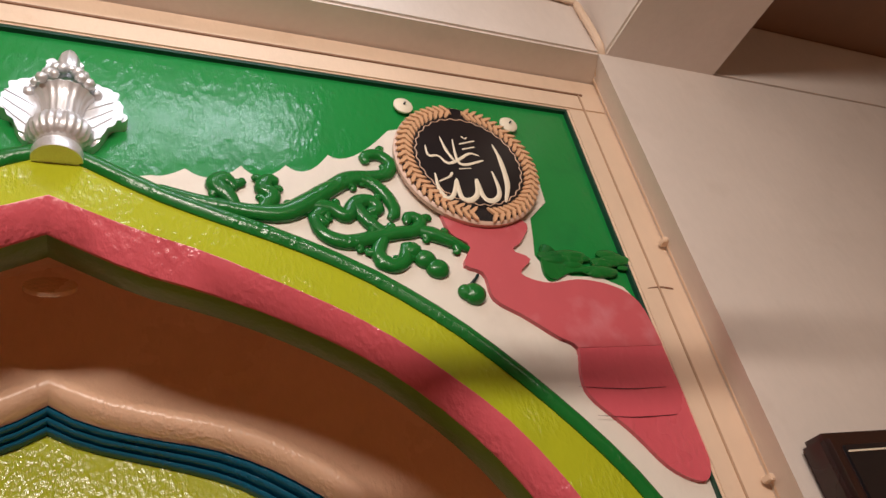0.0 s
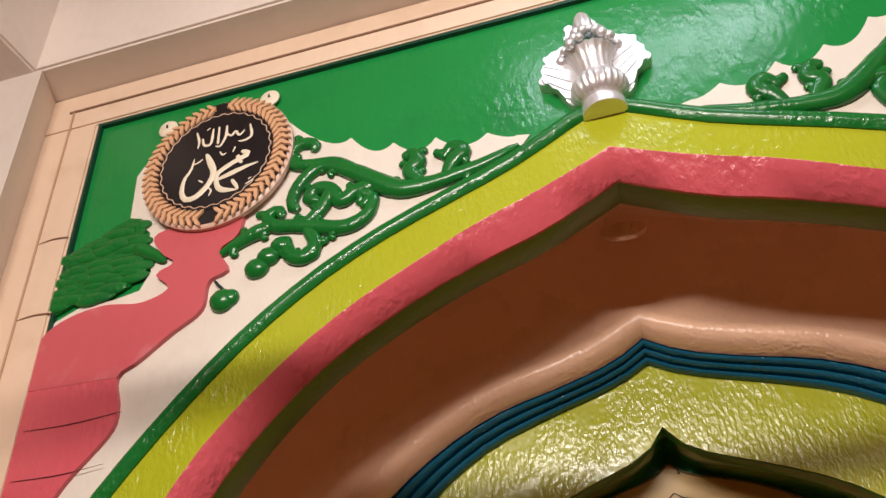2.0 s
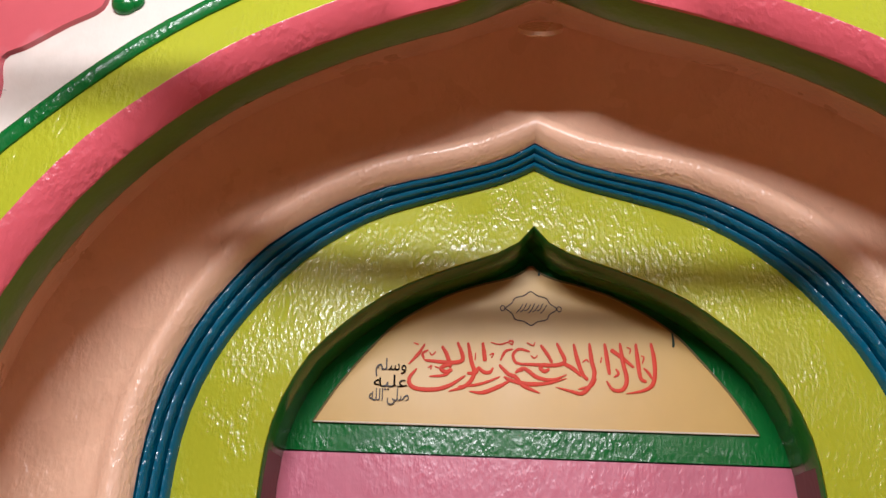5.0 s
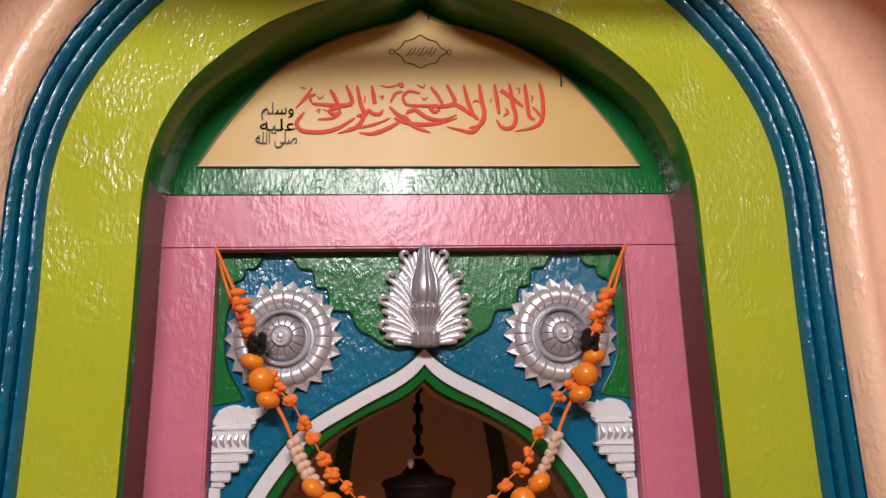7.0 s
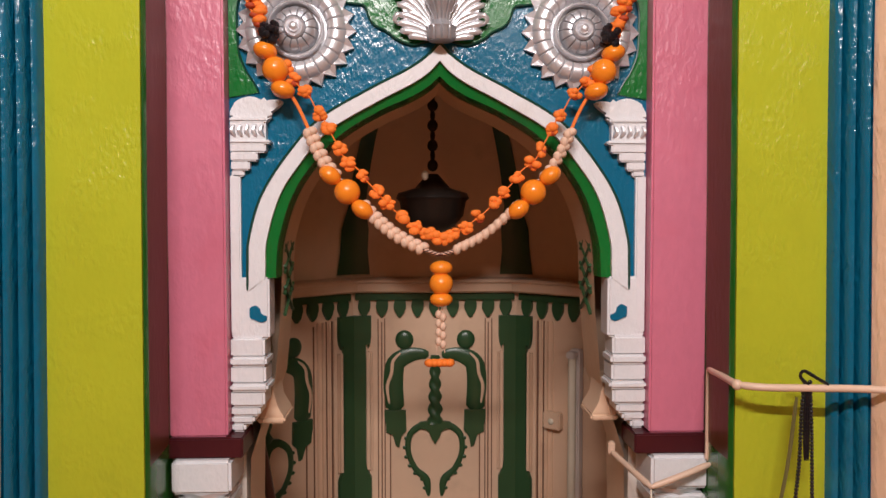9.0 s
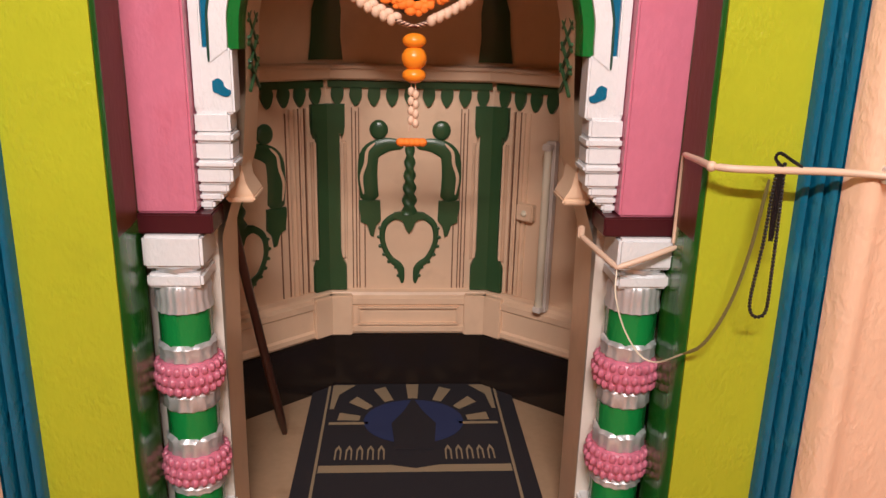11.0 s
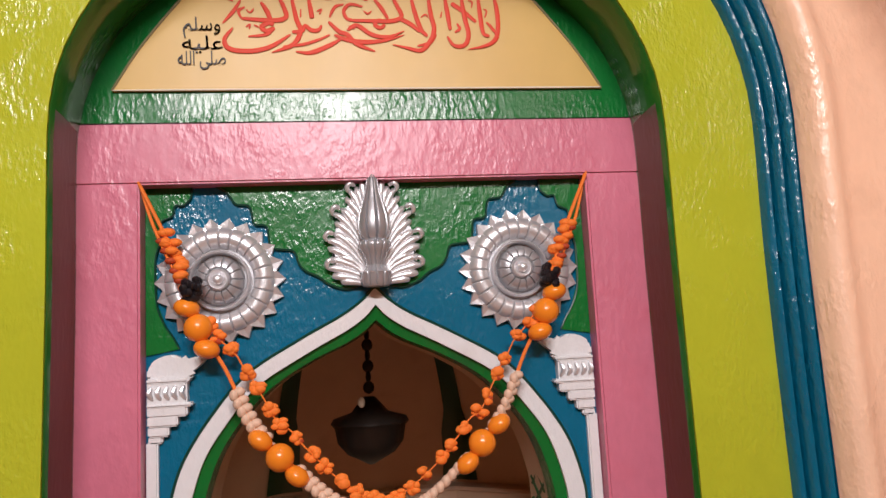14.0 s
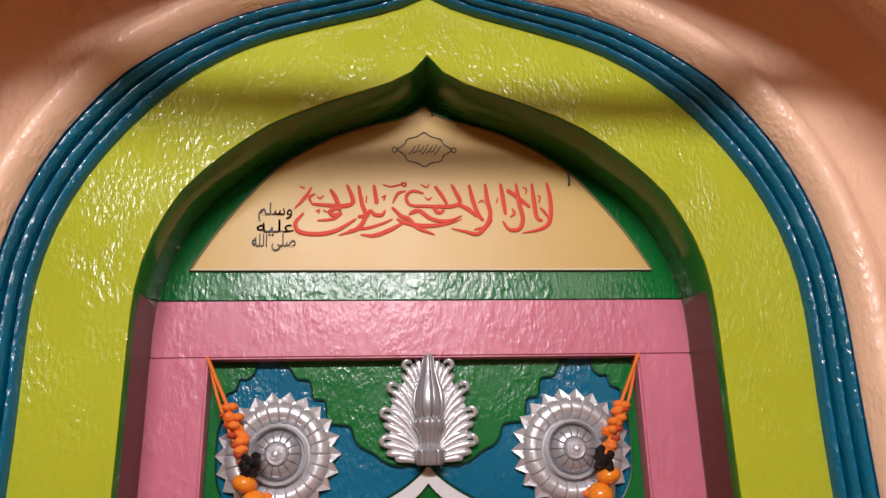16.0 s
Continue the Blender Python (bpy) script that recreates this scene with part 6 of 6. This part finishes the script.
# ---- things on the piers ----
clock = thing("wall_clock", "round cream wall clock with a gold rim", "clock", (-1.345, -0.80, 2.374))
CT = Matrix.Translation((-1.345, -0.80, 2.374))
part("case", moved(lathe([(0.198, 0.0), (0.203, 0.012), (0.204, 0.03), (0.200, 0.042)], 64, axis="y"), CT), mat("clock_case_cream", (0.78, 0.72, 0.62), 0.35), clock, "cream plastic case")
part("rim", moved(lathe([(0.203, 0.038), (0.200, 0.052), (0.190, 0.060), (0.180, 0.058), (0.174, 0.046), (0.174, 0.040)], 64, axis="y"), CT), BRASS, clock, "polished gold rim")
dial = part("dial", moved(lathe([(0.178, 0.036), (0.178, 0.040), (0.002, 0.0402)], 64, axis="y"), CT), DIAL, clock)
for n in range(1, 13):
    a = math.pi / 2 - 2 * math.pi * n / 12
    r = 0.140
    w = 0.016 if n < 10 else 0.026
    cx, cz = -1.345 + r * math.cos(a), 2.374 + r * math.sin(a)
    lettering("numeral", str(n), cx - w / 1.25 * (0.22 if n == 1 else 1), cx + w / 1.25 * (0.22 if n == 1 else 1), cz - 0.019, cz + 0.019, -0.8415, BLACK_INK, clock)
part("plain_bar", boxed(-1.349, -1.317, -0.8425, -0.8405, 2.445, 2.459), BLACK_INK, clock, "plain dark mark")
for ang, ln, w in ((57, 0.085, 0.0045), (48, 0.125, 0.003), (53, 0.145, 0.0012)):
    a = radians(ang)
    part("clock_hand", tubed([(-1.345 - 0.02 * math.cos(a), -0.846, 2.374 - 0.02 * math.sin(a)), (-1.345 + 0.5 * ln * math.cos(a), -0.846, 2.374 + 0.5 * ln * math.sin(a)), (-1.345 + ln * math.cos(a), -0.846, 2.374 + ln * math.sin(a))], [w, w, w * 0.5], seg=6, flat=0.3), BLACK_INK, clock)
dig = thing("digital_clock", "black digital wall clock with red lit digits", "clock", (1.36, -0.80, 2.06))
part("case", boxed(1.165, 1.62, -0.862, -0.80, 1.95, 2.19, bevel=0.012), mat("brown_black_frame", (0.03, 0.012, 0.010), 0.25), dig, "dark brown glossy frame")
part("screen", boxed(1.195, 1.59, -0.866, -0.86, 1.975, 2.163, bevel=0.002), BLACK, dig)
part("line", boxed(1.20, 1.585, -0.8675, -0.8655, 2.150, 2.153), IVORY, dig)
for dx in (0.0, 0.075, 0.19, 0.265):
    for x0, x1, z0, z1 in ((0, 0.045, 2.09, 2.097), (0, 0.045, 2.05, 2.057), (0, 0.045, 2.01, 2.017), (0.04, 0.047, 2.055, 2.095), (0.0, 0.007, 2.012, 2.052)):
        part("digit_bar", boxed(1.25 + dx + x0, 1.25 + dx + x1, -0.868, -0.8655, z0, z1), LED, dig)

dig.location.x += 0.02
dig.location.z -= 0.055
pic = thing("framed_picture", "dark framed navy velvet picture of pale towers", "picture", (-1.1, -0.80, 1.85))
X0, X1, Z0, Z1, PY = -1.39, -0.80, 1.588, 2.040, -0.83
for x0, x1, z0, z1 in ((X0, X1, Z1 - 0.022, Z1), (X0, X1, Z0, Z0 + 0.022), (X0, X0 + 0.022, Z0 + 0.022, Z1 - 0.022), (X1 - 0.022, X1, Z0 + 0.022, Z1 - 0.022)):
    part("frame_bar", boxed(x0, x1, PY - 0.006, -0.802, z0, z1, bevel=0.004), BLACK, pic, "black lacquered frame bar")
part("velvet", boxed(X0 + 0.015, X1 - 0.015, PY + 0.006, -0.806, Z0 + 0.015, Z1 - 0.015), NAVY, pic, "navy blue velvet ground")
for x0, x1, z0, z1 in ((X0 + 0.04, X1 - 0.048, Z1 - 0.06, Z1 - 0.036), (X1 - 0.075, X1 - 0.05, Z0 + 0.03, Z1 - 0.06), (X0 + 0.04, X0 + 0.065, Z0 + 0.03, Z1 - 0.06)):
    part("braid", boxed(x0, x1, PY + 0.001, PY + 0.007, z0, z1, bevel=0.001), STRING, pic, "pale woven braid border")
for k in range(26):
    part("braid_knot", ball(bmesh.new(), (X1 - 0.0625, PY, Z1 - 0.075 - 0.014 * k), 0.0055, (1, 0.4, 0.8), 6), STRING, pic)
for k in range(30):
    part("braid_knot", ball(bmesh.new(), (X0 + 0.08 + 0.0145 * k, PY, Z1 - 0.048), 0.0055, (1, 0.4, 0.8), 6), STRING, pic)
for x, z, h, w in ((-1.055, 1.668, 0.20, 0.032), (-0.970, 1.668, 0.15, 0.018), (-0.915, 1.668, 0.15, 0.018), (-1.170, 1.668, 0.15, 0.02), (-1.250, 1.668, 0.15, 0.02)):
    prof = [(w, 0), (w * 0.9, h * 0.25), (w * 1.15, h * 0.28), (w * 0.8, h * 0.32), (w * 0.75, h * 0.55), (w * 1.1, h * 0.58), (w * 0.6, h * 0.63), (w * 0.65, h * 0.75), (w * 0.4, h * 0.88), (w * 0.08, h)]
    b = moved(lathe(prof, 16), Matrix.Translation((x, PY + 0.004, z)) @ Matrix.Diagonal((1, 0.3, 1, 1)))
    part("tower", b, SILVER, pic, "pale embroidered tower")
part("red_patch", ball(ball(bmesh.new(), (-1.045, PY - 0.01, 1.783), 0.022, (1, 0.5, 1)), (-1.090, PY - 0.01, 1.758), 0.02, (1.3, 0.5, 0.8)), RED_INK, pic, "red cloth bow")
part("moon", ball(bmesh.new(), (-1.140, PY + 0.003, 1.893), 0.011, (0.8, 0.3, 1)), IVORY, pic)
for d in (0, 0.007):
    part("ribbon", tubed([(-0.845 + d, PY - 0.006, 2.036), (-0.920 + 2 * d, PY - 0.012, 1.938 - d), (-1.030 + d, PY - 0.012, 1.798 - d)], [0.0035, 0.003, 0.004], seg=6, n=14, flat=0.4), mat("crimson_ribbon", (0.45, 0.01, 0.04), 0.5), pic, "thin crimson ribbon")
pane = part("glass", boxed(X0 + 0.02, X1 - 0.02, PY - 0.022, PY - 0.020, Z0 + 0.02, Z1 - 0.02), GLASS, pic, "clear glass")
pane.visible_shadow = False

# pipe along the frame corner
corner_pipe = thing("corner_pipe", "thin cream painted pipe along the wall corner", "pipe", (1.2, -0.73, 2.5))
part("riser", tubed([(1.196, -0.722, -0.13), (1.196, -0.722, 1.6), (1.194, -0.722, 3.08), (1.19, -0.73, 3.135)], [0.010], seg=8, n=30), FRAME, corner_pipe)
part("branch", tubed([(1.19, -0.73, 3.135), (1.17, -0.79, 3.145), (1.155, -0.812, 3.18), (1.14, -0.812, 3.32)], [0.010], seg=8, n=20), FRAME, corner_pipe)
part("run", tubed([(1.14, -0.812, 3.32), (1.05, -0.812, 3.33), (0.80, -0.812, 3.33)], [0.009], seg=8), FRAME, corner_pipe)
for z in (2.62, 2.1, 1.6):
    part("clip", boxed(1.17, 1.212, -0.736, -0.712, z, z + 0.012, bevel=0.002), FRAME, corner_pipe)

# unseen bar with paddles under the ceiling, added to shade the arches like fan blades
shade_bar = thing("fan_shade_bar", "unseen bar with paddles on a stem, added to cast fan-blade shade", "light fitting", (0.0, -1.77, 2.582))
part("bar", boxed(-0.30, 0.30, -1.782, -1.758, 2.574, 2.594, bevel=0.004), WALL, shade_bar)
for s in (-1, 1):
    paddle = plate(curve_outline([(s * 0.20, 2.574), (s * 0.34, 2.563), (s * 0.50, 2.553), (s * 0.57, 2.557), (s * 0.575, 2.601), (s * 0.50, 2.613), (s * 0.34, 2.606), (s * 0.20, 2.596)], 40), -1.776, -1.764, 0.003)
    part("shade_paddle", paddle, WALL, shade_bar)
part("stem", tubed([(0, -1.77, 2.592), (0, -1.77, 3.05), (0, -1.77, 3.43)], [0.006], seg=8), WALL, shade_bar)
